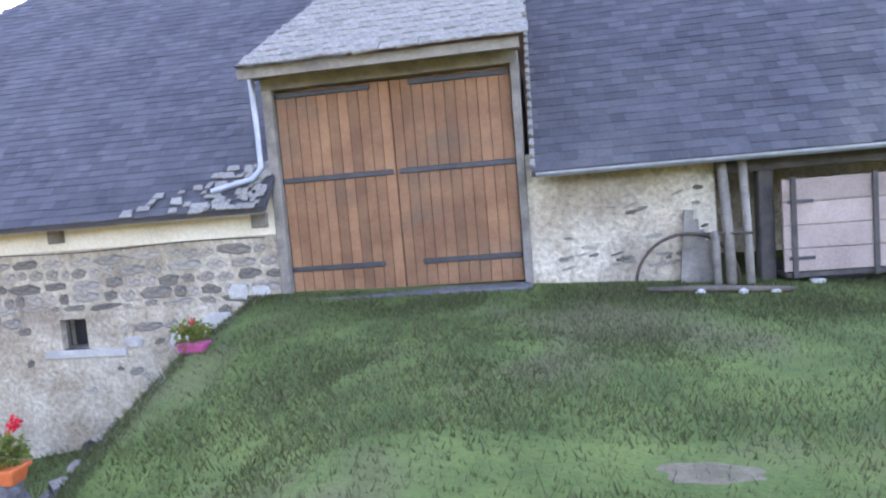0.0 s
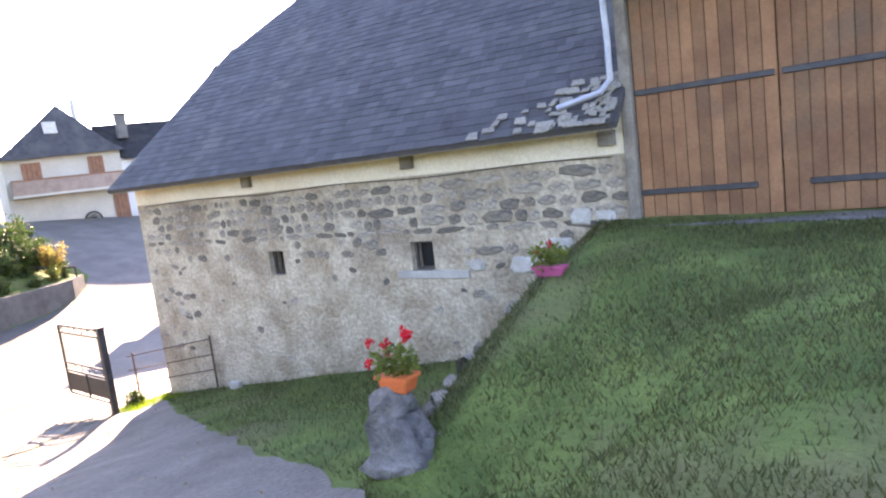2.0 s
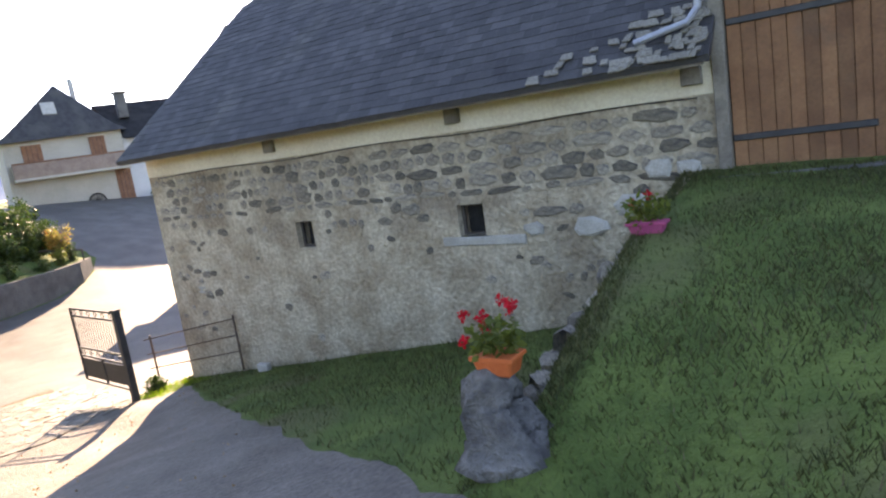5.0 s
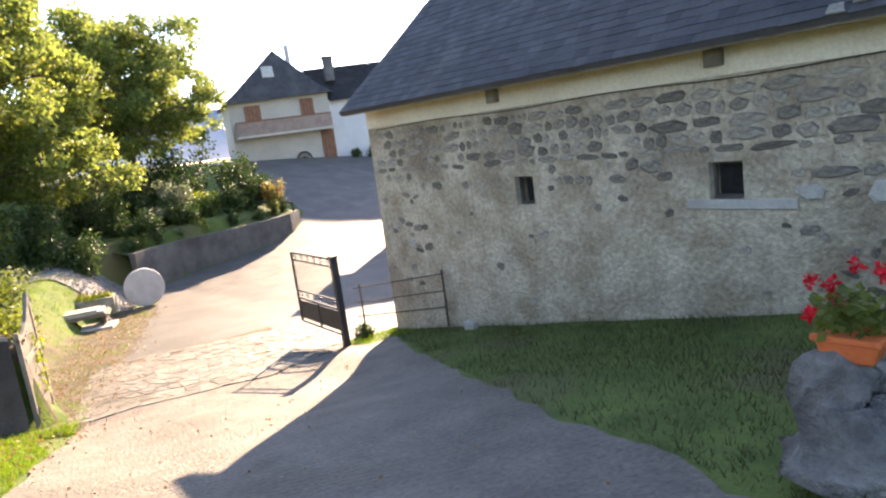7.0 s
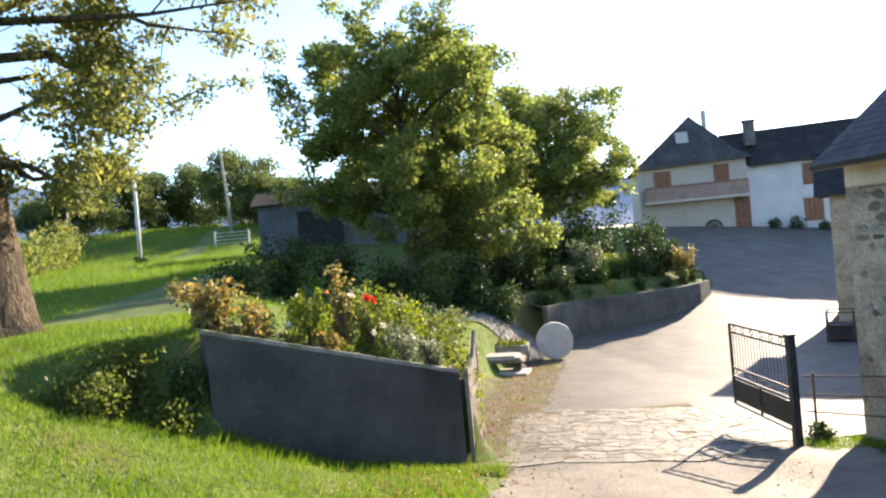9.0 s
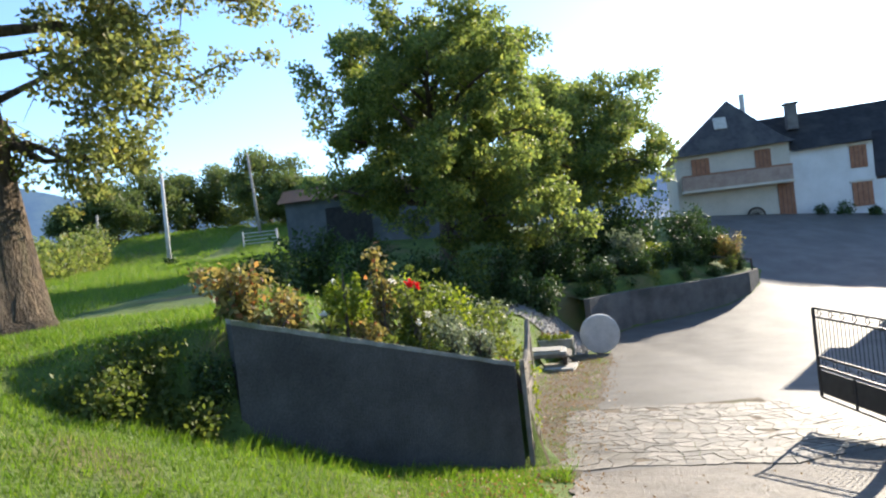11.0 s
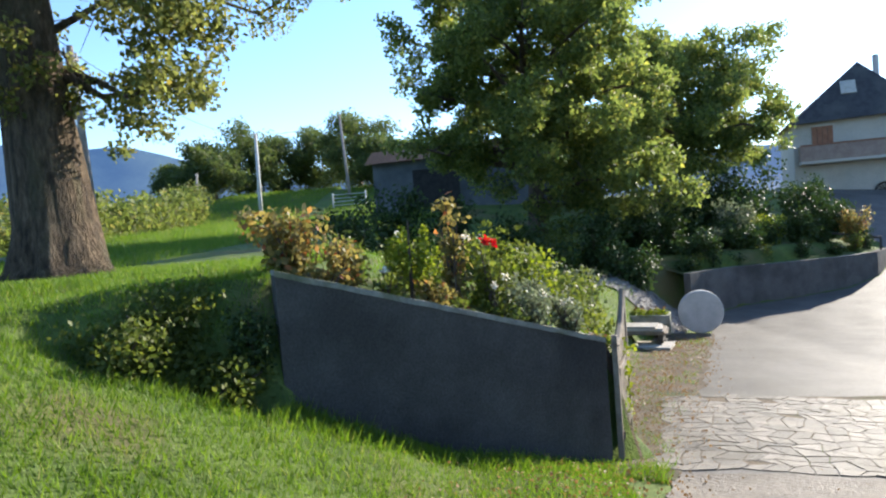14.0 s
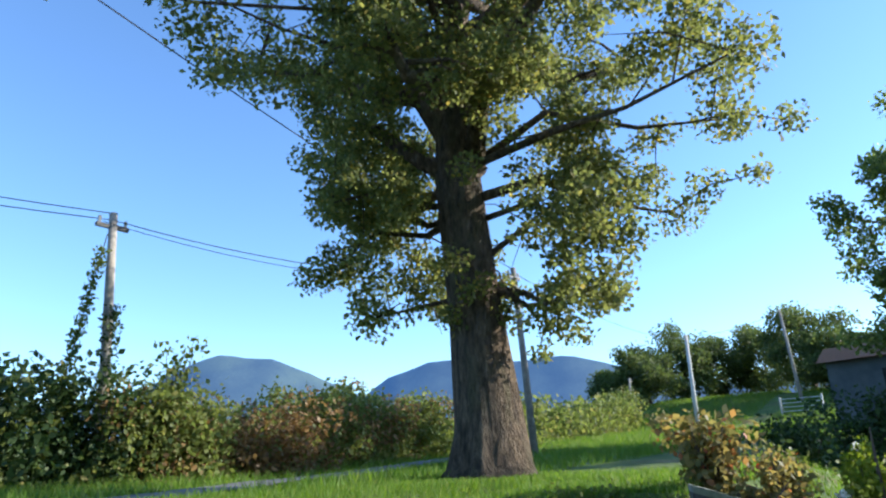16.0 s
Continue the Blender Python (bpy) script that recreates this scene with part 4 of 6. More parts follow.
rail = empty("hand_rail", -32.6, 17.0, -1.75)
tagged(rail, "dark wooden rail above the retaining wall", "rail")
bm = bmesh.new()
rod(bm, (0, 0, 0.45), (-0.9, -1.9, 0.8), 0.05, n=6)
part("bar", bm, M_DARKWOOD, rail)
for t in (0.0, 1.0):
    bm = bmesh.new()
    rod(bm, (-0.9 * t, -1.9 * t, -0.4), (-0.9 * t, -1.9 * t, 0.5 + 0.35 * t), 0.05, n=6)
    part("post", bm, M_DARKWOOD, rail)

# earth of the upper garden behind the retaining wall
vs, fs = [], []
for i in range(15):
    for k in range(9):
        t = i / 14 * 6
        a = min(5, int(t))
        x = pts[a][0] + (pts[a + 1][0] - pts[a][0]) * (t - a)
        y = pts[a][1] + (pts[a + 1][1] - pts[a][1]) * (t - a)
        vs.append((x - 0.12 - k * 1.0, y - 0.06 - k * 0.35, -1.76 - 0.1 * i / 14 + k * (0.12 + 0.10 * i / 14) + 0.05 * noise.noise(Vector((x, k, 0)))))
for i in range(14):
    for k in range(8):
        p = i * 9 + k
        fs.append((p, p + 9, p + 10, p + 1))
tagged(raw("upper_garden", vs, fs, M_GRASS, smooth=True), "grassy slope of the upper garden", "ground", kind="structure")

# small outbuilding and a basket beyond the barn
ob = empty("outbuilding", -25.4, 18.4, -2.45, -40)
tagged(ob, "small cream outbuilding with a slate roof", "outbuilding")
part("wall", bx(-4, 0, -1, 0, 6, 4.4), M_RENDER, ob)
bm = bmesh.new()
v = [bm.verts.new(p) for p in ((0.4, -0.5, 4.15), (0.4, 6.4, 4.15), (-2, 6.4, 6.0), (-2, -0.5, 6.0), (-4.4, -0.5, 4.15), (-4.4, 6.4, 4.15))]
bm.faces.new((v[0], v[1], v[2], v[3]))
bm.faces.new((v[3], v[2], v[5], v[4]))
bmesh.ops.solidify(bm, geom=bm.faces[:], thickness=0.1)
part("roof", bm, M_SLATE, ob)
bk = empty("wire_basket", -22.6, 16.2, ground_z(-22.6, 16.2), -40)
tagged(bk, "dark wire basket standing on the drive", "basket")
for x in (-0.4, 0.4):
    for y in (-0.4, 0.4):
        part("leg", bx(x - 0.03, y - 0.03, 0, x + 0.03, y + 0.03, 1.05), M_IRON, bk)
for z in (0.1, 0.55, 1.0):
    for y in (-0.4, 0.4):
        part("rail", bx(-0.37, y - 0.02, z, 0.37, y + 0.02, z + 0.04), M_IRON, bk)
    for x in (-0.4, 0.4):
        part("rail", bx(x - 0.02, -0.37, z, x + 0.02, 0.37, z + 0.04), M_IRON, bk)
part("side_panel", bx(-0.36, -0.36, 0.1, 0.36, 0.36, 0.54), M_BLACKPLASTIC, bk)

# ---- house ----
house = empty("house", -48.9, 26.02, 0.2, -20)
house.scale = (1.12, 1.12, 1.12)
tagged(house, "cream and white two-storey farmhouse with slate roofs", "house")


def hp(name, bm, m, label=""):
    return part(name, bm, m, house, label)


hp("wall", bx(-7, -3.45, -2.5, 0, 3.45, 4.85), M_CREAM, "cream rendered gable wall")
hp("wall", bx(-7, 3.452, -2.5, -0.25, 18, 4.15), M_WHITEWALL, "white rendered wall of the long wing")
bm = bmesh.new()
P = [(0.45, -3.85, 4.55), (0.45, 3.8, 4.7), (-1.6, 0.35, 8.1), (-6.0, 0.35, 8.1), (-7.5, -3.85, 4.55), (-7.5, 3.8, 4.7), (0.1, -3.0, 5.15), (0.1, 3.0, 5.25)]
v = [bm.verts.new(p) for p in P]
for q in ((0, 1, 7, 6), (6, 7, 2), (0, 6, 2, 3, 4), (1, 5, 3, 2, 7), (4, 3, 5)):
    bm.faces.new([v[i] for i in q])
bmesh.ops.recalc_face_normals(bm, faces=bm.faces[:])
hp("roof", bm, M_SLATE, "hipped blue-grey slate roof")
bm = bmesh.new()
P = [(0.2, 3.6, 4.05), (0.2, 18.4, 4.5), (-3.5, 18.4, 7.05), (-3.5, 2.6, 6.75), (-7.3, 18.4, 4.4), (-7.3, 3.6, 4.0)]
v = [bm.verts.new(p) for p in P]
bm.faces.new((v[0], v[1], v[2], v[3]))
bm.faces.new((v[3], v[2], v[4], v[5]))
bmesh.ops.solidify(bm, geom=bm.faces[:], thickness=0.12)
hp("roof", bm, M_SLATE, "long dark slate roof of the wing")
bm = bmesh.new()
box(bm, -0.45, -0.4, -0.03, 0.45, 0.4, 0.03, 0.01, Matrix.Translation((-0.62, -0.35, 6.55)) @ Euler((0, radians(62), 0)).to_matrix().to_4x4())
hp("skylight", bm, M_PALE, "pale skylight in the roof")


def opening(name, y0, z0, y1, z1, x=0.0, m=M_SHUTTER):
    ob = hp(name, bx(x + 0.004, y0, z0, x + 0.07, y1, z1, 0.01), m)
    part("frame", bx(x + 0.002, y0 - 0.1, z1, x + 0.08, y1 + 0.1, z1 + 0.12), M_CREAM, ob)
    for k in range(1, 4):
        y = y0 + (y1 - y0) * k / 4
        part("board_joint", bx(x + 0.068, y - 0.012, z0 + 0.05, x + 0.082, y + 0.012, z1 - 0.05), M_DARKWOOD, ob)
    return ob


opening("shutter", -2.45, 2.35, -1.35, 4.35)
opening("shutter", 1.4, 3.1, 2.35, 4.45)
opening("door", 2.55, 0.0, 3.5, 2.12)
opening("shutter", 6.9, 2.55, 7.85, 3.95, -0.25)
opening("shutter", 6.85, 0.15, 8.0, 1.65, -0.25)
opening("shutter", 12.0, 2.6, 13.0, 3.95, -0.25)
hp("balcony_slab", bx(0.0, -3.2, 2.15, 1.0, 3.3, 2.32, 0.02), M_CREAM)
hp("balcony_parapet", bx(0.94, -3.2, 2.32, 1.0, 3.3, 3.2), M_PANEL, "brownish board balcony front")
hp("balcony_rail", bx(0.9, -3.22, 3.2, 1.04, 3.32, 3.28, 0.01), M_SHUTTER)
for y in (-3.16, 3.26):
    hp("balcony_end", bx(0.0, y - 0.03, 2.32, 0.94, y + 0.03, 3.2), M_PANEL)
hp("chimney", bx(-2.1, 3.9, 5.6, -1.5, 4.55, 7.25, 0.03), M_BLOCK)
hp("chimney_cap", bx(-2.22, 3.78, 7.25, -1.38, 4.67, 7.36, 0.02), M_BLOCK)
hp("flue", bx(-3.2, 1.45, 6.3, -2.9, 1.75, 8.6, 0.03), M_POLE)
bm = bmesh.new()
ring = [(0.12, 1.1 + 0.5 * math.cos(t), 0.45 + 0.5 * math.sin(t)) for t in np.linspace(0, 2 * math.pi, 25)]
tube(bm, ring, [0.06] * 25, 6, cap=False)
for k in range(8):
    t = math.pi * k / 8
    rod(bm, (0.12, 1.1 - 0.5 * math.cos(t), 0.45 - 0.5 * math.sin(t)), (0.12, 1.1 + 0.5 * math.cos(t), 0.45 + 0.5 * math.sin(t)), 0.025, n=5)
ob = link("spoked_hoop", bm, M_DARKWOOD)
ob.matrix_basis = pose(-48.8, 26.0, 0.0, 0, 0, -20) @ Matrix.Diagonal((1.12, 1.12, 1.12, 1))
tagged(ob, "old wooden cart wheel leaning on the house", "ornament")
for k, (y, r) in enumerate(((30.7, 0.5), (32.1, 0.65), (33.8, 0.45), (36.5, 0.6), (38.7, 0.55))):
    ob = empty("low_shrub", -48.0 + 0.36 * (y - 26.0), y, ground_z(-48.0 + 0.36 * (y - 26.0), y))
    tagged(ob, "low dark shrub at the foot of the house wall", "shrub", group="shrubs along the house")
    leaves("foliage", [(0, 0, r * 0.6)], [r], [350], 0.16, M_DARKLEAF, ob, 60 + k)

# ---- trees ----


def tree(name, label, x, y, z, trunk_r, fork, crown_z, rx, rz, seed, leafm, leaf, count, limbs=11, bark=M_BARK, extra=(), clump=0.24, group="", low=-0.75, lean=(0, 0), bare=0.0):
    """Tapered trunk, bent limbs with twigs, and leaves in clumps at the twigs."""
    rr = random.Random(seed)
    root = empty(name, x, y, z)
    tagged(root, label, "tree", group)
    bm = bmesh.new()
    top = crown_z + rz * 0.55
    hs = [0.0, 0.18, 0.75, fork * 0.5, fork, (fork + top) / 2, top]
    rs = [trunk_r * 1.95, trunk_r * 1.42, trunk_r * 1.12, trunk_r * 0.98, trunk_r * 0.84, trunk_r * 0.5, trunk_r * 0.12]
    wob = [Vector((rr.uniform(-1, 1), rr.uniform(-1, 1), 0)) * (0.0 if h <= fork * 0.5 else trunk_r * 0.5) for h in hs]
    line = [Vector((lean[0] * min(1, h / fork), lean[1] * min(1, h / fork), h - (0.1 if h == 0 else 0))) + w for h, w in zip(hs, wob)]
    tube(bm, line, rs, 24, 0.3)
    part("trunk", bm, bark, root, "", True)
    tips, rad = [], []

    def limb(p, q, r, sub):
        reach = max(0.3, min(1.0, (q - p).length / (rx * 0.75)))
        mid1 = p.lerp(q, 0.35) + Vector((rr.uniform(-.4, .4), rr.uniform(-.4, .4), rr.uniform(-.2, .6))) * rx * 0.2
        mid2 = p.lerp(q, 0.7) + Vector((rr.uniform(-.4, .4), rr.uniform(-.4, .4), rr.uniform(-.3, .5))) * rx * 0.2
        b = bmesh.new()
        tube(b, [p, mid1, mid2, q], [r, r * 0.75, r * 0.45, r * 0.15], 8, 0.2)
        for k in range(sub):
            t = 0.3 + 0.7 * (k + rr.random()) / sub
            s = mid1.lerp(mid2, (t - 0.35) / 0.35) if t < 0.7 else mid2.lerp(q, (t - 0.7) / 0.3)
            d = Vector((rr.gauss(0, 1), rr.gauss(0, 1), rr.gauss(0.1, 0.7))).normalized() * rx * rr.uniform(0.16, 0.34) * reach
            tube(b, [s, s + d * 0.5 + Vector((0, 0, 0.03 * rx)), s + d], [r * 0.22, r * 0.15, r * 0.05], 5)
            for u in (0.55, 1.0):
                tips.append(s + d * u + Vector((rr.gauss(0, .1), rr.gauss(0, .1), rr.gauss(0, .1))) * rx * 0.3)
                rad.append(rx * clump * rr.uniform(0.5, 1.0) * (0.4 + 0.6 * reach))
        tips.append(q)
        rad.append(rx * clump * 0.8)
        part("limb", b, bark, root, "", True)

    for k in range(limbs):
        az = 2 * math.pi * (k * 0.618 + rr.uniform(-.06, .06))
        u = (k + 0.5) / limbs
        el = low + (0.9 - low) * u
        c = math.sqrt(max(0.05, 1 - min(0.98, abs(el)) ** 2))
        q = Vector((math.cos(az) * rx * c * rr.uniform(.75, 1), math.sin(az) * rx * c * rr.uniform(.75, 1), crown_z + rz * el))
        h = max(fork * 0.9, min(top * 0.92, q.z - rz * 0.35 * (1 if el > 0 else 0.2)))
        h = fork + (top - fork) * 0.85 * u if q.z > fork else fork
        limb(Vector((0, 0, h)), q, trunk_r * (0.5 - 0.28 * u), 9)
    for p, q, r in extra:
        limb(Vector(p), Vector(q), r, 7)
    keep = [k for k, p in enumerate(tips) if p.z > bare or math.hypot(p.x, p.y) > 1.1 or (p.z < 2.75 and k % 3 == 0)]
    tips, rad = [tips[k] for k in keep], [rad[k] for k in keep]
    wgt = np.array(rad) ** 2
    counts = np.maximum(4, (count * wgt / wgt.sum())).astype(int)
    leaves("crown", [tuple(p) for p in tips], rad, counts, leaf, leafm, root, seed, 0.8)
    return root


tree("oak_tree", "tall old oak with thick furrowed trunk and yellowing leaves", -13.66, -5.84, ground_z(-13.66, -5.84), 0.43, 4.9, 9.6, 5.3, 5.2, 21, M_OAKLEAF, 0.088, 145000, 18,
     extra=(((0, 0, 2.75), (-0.7, 1.6, 2.6), 0.10), ((0, 0, 2.9), (0.0, 1.9, 2.5), 0.07), ((0, 0, 3.3), (0.4, 2.6, 3.6), 0.06), ((0, 0, 4.4), (-1.8, 2.7, 3.9), 0.10), ((0, 0, 4.2), (0.9, -2.5, 3.5), 0.08), ((0, 0, 4.0), (-0.6, 2.2, 3.4), 0.06), ((0, 0, 4.3), (1.7, -1.7, 4.3), 0.07), ((0, 0, 3.4), (-1.2, -1.6, 3.3), 0.05), ((0, 0, 5.0), (0.6, 4.5, 5.0), 0.075), ((0, 0, 6.4), (5.2, -0.8, 6.0), 0.05), ((0, 0, 6.4), (6.3, -1.3, 5.8), 0.045), ((0, 0, 2.9), (0.9, -1.5, 2.5), 0.07), ((0, 0, 4.6), (1.0, -2.6, 6.2), 0.17), ((0, 0, 5.0), (-1.6, 3.6, 5.2), 0.08), ((0, 0, 4.2), (1.0, -2.4, 4.6), 0.08), ((0.3, 0.2, 2.7), (0.55, 0.2, 2.6), 0.03),
            ((0, 0, 6.5), (4.4, 2.0, 7.6), 0.08), ((0, 0, 4.8), (-1.0, -3.4, 5.2), 0.12), ((0, 0, 4.8), (0.5, -1.2, 9.5), 0.26)), clump=0.112, lean=(0.12, -0.16), bare=5.2)
tree("walnut_tree", "broad leafy garden tree with dark green foliage", -32.7, 2.9, -1.3, 0.36, 3.4, 7.1, 5.8, 6.1, 5, M_WALNUT, 0.175, 105000, 30, M_TWIG, clump=0.135, low=-0.5,
     extra=(((0, 0, 2.5), (2.5, 5.0, 2.2), 0.11), ((0, 0, 2.5), (3.6, 2.8, 3.1), 0.11), ((0, 0, 2.8), (0.7, 4.8, 4.2), 0.11), ((0, 0, 2.5), (3.0, 4.2, 3.4), 0.09)))
tree("garden_tree", "leafy garden tree behind the drive wall", -43.2, 12.7, 0.3, 0.3, 2.6, 5.0, 5.9, 5.6, 8, M_WALNUT, 0.20, 70000, 26, M_TWIG, clump=0.15, low=-0.5)


def shrub(name, label, x, y, z, r, h, n, leaf, m, seed, stems=5, cat="shrub", group="", shape=0.9):
    rr = random.Random(seed)
    root = empty(name, x, y, z)
    tagged(root, label, cat, group)
    cs, rs = [], []
    for k in range(stems):
        a = rr.uniform(0, 6.28)
        q = Vector((math.cos(a) * r * rr.uniform(0.1, 0.8), math.sin(a) * r * rr.uniform(0.1, 0.8), h * rr.uniform(0.55, 0.95)))
        bm = bmesh.new()
        tube(bm, [(q.x * 0.1, q.y * 0.1, -0.05), q * 0.55, q], [0.02 + 0.01 * r, 0.014, 0.005], 5)
        part("stem", bm, M_TWIG, root)
        for u in (0.08, 0.35, 0.65, 0.95):
            cs.append(tuple(q * u + Vector((rr.gauss(0, .1), rr.gauss(0, .1), 0)) * r))
            rs.append(r * rr.uniform(0.3, 0.55) * shape)
    w = np.array(rs) ** 2
    leaves("foliage", cs, rs, np.maximum(3, n * w / w.sum()).astype(int), leaf, m, root, seed, 0.9)
    return root


def along(t, d):
    """A place in the garden, t along the wall from its low end, d behind its face."""
    p = A.lerp(B, t) + back.normalized() * d
    return p.x, p.y, ground_z(p.x, p.y)


shrub("rose_bush", "yellow-green and reddish rose bush behind the garden wall", *along(0.93, 0.75), 0.55, 0.68, 1500, 0.08, M_REDLEAF, 31, 9)
shrub("rose_bush", "yellow-green and reddish rose bush behind the garden wall", *along(0.78, 0.65), 0.42, 0.5, 800, 0.075, M_REDLEAF, 32, 7)
conifer = empty("conifer_shrub", *along(0.56, 0.75))
tagged(conifer, "bright yellow-green dwarf conifer in the garden", "conifer")
bm = bmesh.new()
tube(bm, [(0, 0, -0.05), (0.01, 0, 0.5), (0, 0.01, 0.95)], [0.03, 0.02, 0.006], 6)
part("stem", bm, M_TWIG, conifer)
cr = random.Random(33)
cs, rs, ns = [], [], []
for k in range(14):
    a, u = cr.uniform(0, 6.28), cr.random()
    d = 0.34 * (1 - 0.75 * u) * cr.uniform(0.4, 1.0)
    foot, tip = Vector((d * math.cos(a), d * math.sin(a), 0.08 + 0.55 * u)), Vector((d * 1.15 * math.cos(a), d * 1.15 * math.sin(a), 0.42 + 0.62 * u))
    cs += [tuple(foot.lerp(tip, t)) for t in (0, 0.3, 0.6, 0.85, 1.0)]
    rs += [0.10, 0.10, 0.085, 0.06, 0.035]
    ns += [60, 60, 50, 30, 16]
leaves("foliage", cs, rs, ns, 0.05, M_YELLOWBUSH, conifer, 330, 1.3, droop=-1.2)
rose = shrub("tall_rose", "tall rose with coppery leaves and bare stems", *along(0.40, 0.9), 0.30, 1.45, 520, 0.09, M_REDLEAF, 34, 7)
red = shrub("red_rose", "rose bush with a large red bloom", *along(0.27, 0.85), 0.34, 0.95, 600, 0.08, M_SHRUB, 35, 6)
for k, (a, b, c) in enumerate(((0.22, -0.06, 0.96), (0.28, 0.03, 0.92))):
    leaves("bloom", [(a, b, c)], [0.05], [46], 0.05, M_RED, red, 90 + k, 1.0, "red rose bloom")
spiky = empty("heather_shrub", *along(0.2, 1.3))
tagged(spiky, "green spiky shrub in the garden bed", "shrub")
cs, rs, ns = [], [], []
for k in range(16):
    a, d, h = cr.uniform(0, 6.28), cr.uniform(0.05, 0.45), cr.uniform(0.75, 1.2)
    cs += [(d * math.cos(a), d * math.sin(a), h * t) for t in (0.2, 0.4, 0.6, 0.8, 1.0)]
    rs += [0.10, 0.09, 0.07, 0.05, 0.03]
    ns += [30, 30, 26, 22, 14]
leaves("foliage", cs, rs, ns, 0.06, M_SHRUB, spiky, 360, 1.4, droop=-1.5)
shrub("grey_shrub", "grey-green small-leaved shrub over the wall top", *along(0.16, 0.55), 0.45, 0.6, 1500, 0.055, M_GREYLEAF, 37, 8)
shrub("grey_shrub", "grey-green small-leaved shrub over the wall top", *along(0.02, 0.6), 0.42, 0.55, 1200, 0.055, M_GREYLEAF, 38, 8)
shrub("yellow_shrub", "yellowish garden shrub behind the wall", *along(0.0, 1.6), 0.6, 0.9, 1100, 0.08, M_YELLOWBUSH, 39, 7)
shrub("low_border", "low mixed green border plants", *along(0.67, 0.45), 0.35, 0.4, 500, 0.06, M_SHRUB, 40, 6)
shrub("low_border", "low mixed green border plants", *along(0.44, 0.42), 0.32, 0.38, 500, 0.06, M_SHRUB, 41, 6)
shrub("grey_bush", "grey-green bush at the corner of the drive", -15.6, 1.6, ground_z(-15.6, 1.6), 0.8, 1.4, 1500, 0.09, M_SHRUB, 42, 8)
shrub("ivy", "ivy hanging over the wooden gate leaf", -13.7, 1.72, ground_z(-13.7, 1.72), 0.45, 1.2, 900, 0.07, M_YELLOWBUSH, 43, 7)
shrub("white_flower_shrub", "green shrub with pale flowers below the tree", -17.5, 1.8, ground_z(-17.5, 1.8), 0.9, 1.3, 1300, 0.1, M_SHRUB, 44, 8)
for k, (t, d, zz) in enumerate(((0.60, 0.7, 0.75), (0.52, 0.8, 0.62), (0.36, 0.9, 0.9), (0.24, 0.7, 0.55), (0.12, 0.6, 0.45), (0.05, 0.55, 0.4), (0.30, 0.6, 0.4), (0.66, 0.6, 0.3))):
    x, y, z = along(t, d)
    ob = empty("white_bloom", x, y, z)
    tagged(ob, "pale garden flower among the shrubs", "flower", group="pale garden flowers")
    bm = bmesh.new()
    rod(bm, (0, 0, 0), (0.02, 0.01, zz), 0.006, n=5)
    part("stem", bm, M_TWIG, ob)
    leaves("petals", [(0.02, 0.01, zz)], [0.035], [26], 0.045, M_PETAL, ob, 400 + k)
for k, (t, d, r, h, m) in enumerate(((0.86, 0.42, 0.4, 0.42, M_REDLEAF), (0.72, 1.2, 0.5, 0.6, M_SHRUB), (0.50, 1.35, 0.5, 0.65, M_SHRUB), (0.33, 1.5, 0.5, 0.7, M_SHRUB), (0.10, 1.1, 0.45, 0.6, M_GREYLEAF), (0.30, 0.42, 0.35, 0.42, M_SHRUB), (0.52, 0.45, 0.35, 0.4, M_REDLEAF))):
    shrub("low_border", "low mixed border plants behind the garden wall", *along(t, d), r, h, 700, 0.06, m, 140 + k, 7)
for k, (x, y, r, h, m, lb) in enumerate(((-14.6, 0.6, 0.6, 0.95, M_SHRUB, "green leafy garden shrub behind the wooden gate"), (-15.4, 0.2, 0.6, 1.0, M_YELLOWBUSH, "yellow-green garden shrub behind the wooden gate"), (-16.4, 1.2, 0.7, 0.9, M_SHRUB, "green leafy garden shrub beside the verge"),
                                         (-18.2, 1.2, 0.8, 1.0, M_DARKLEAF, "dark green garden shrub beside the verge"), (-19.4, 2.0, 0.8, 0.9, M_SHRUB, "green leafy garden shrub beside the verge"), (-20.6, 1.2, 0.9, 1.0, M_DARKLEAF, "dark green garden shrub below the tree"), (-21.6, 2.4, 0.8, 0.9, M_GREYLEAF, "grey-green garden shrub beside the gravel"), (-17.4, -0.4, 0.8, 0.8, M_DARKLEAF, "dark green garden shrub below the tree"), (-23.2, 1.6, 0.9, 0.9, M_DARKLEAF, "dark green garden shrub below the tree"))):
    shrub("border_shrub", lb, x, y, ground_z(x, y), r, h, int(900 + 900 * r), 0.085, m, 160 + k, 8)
for k in range(9):
    t = 0.4 + k * 0.62
    i = min(5, int(t))
    x = pts[i][0] + (pts[i + 1][0] - pts[i][0]) * (t - i) - 0.75
    y = pts[i][1] + (pts[i + 1][1] - pts[i][1]) * (t - i) - 0.2
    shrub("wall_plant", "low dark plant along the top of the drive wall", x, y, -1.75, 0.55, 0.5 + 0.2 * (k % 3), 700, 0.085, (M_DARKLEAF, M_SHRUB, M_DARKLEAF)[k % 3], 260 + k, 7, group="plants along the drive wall")
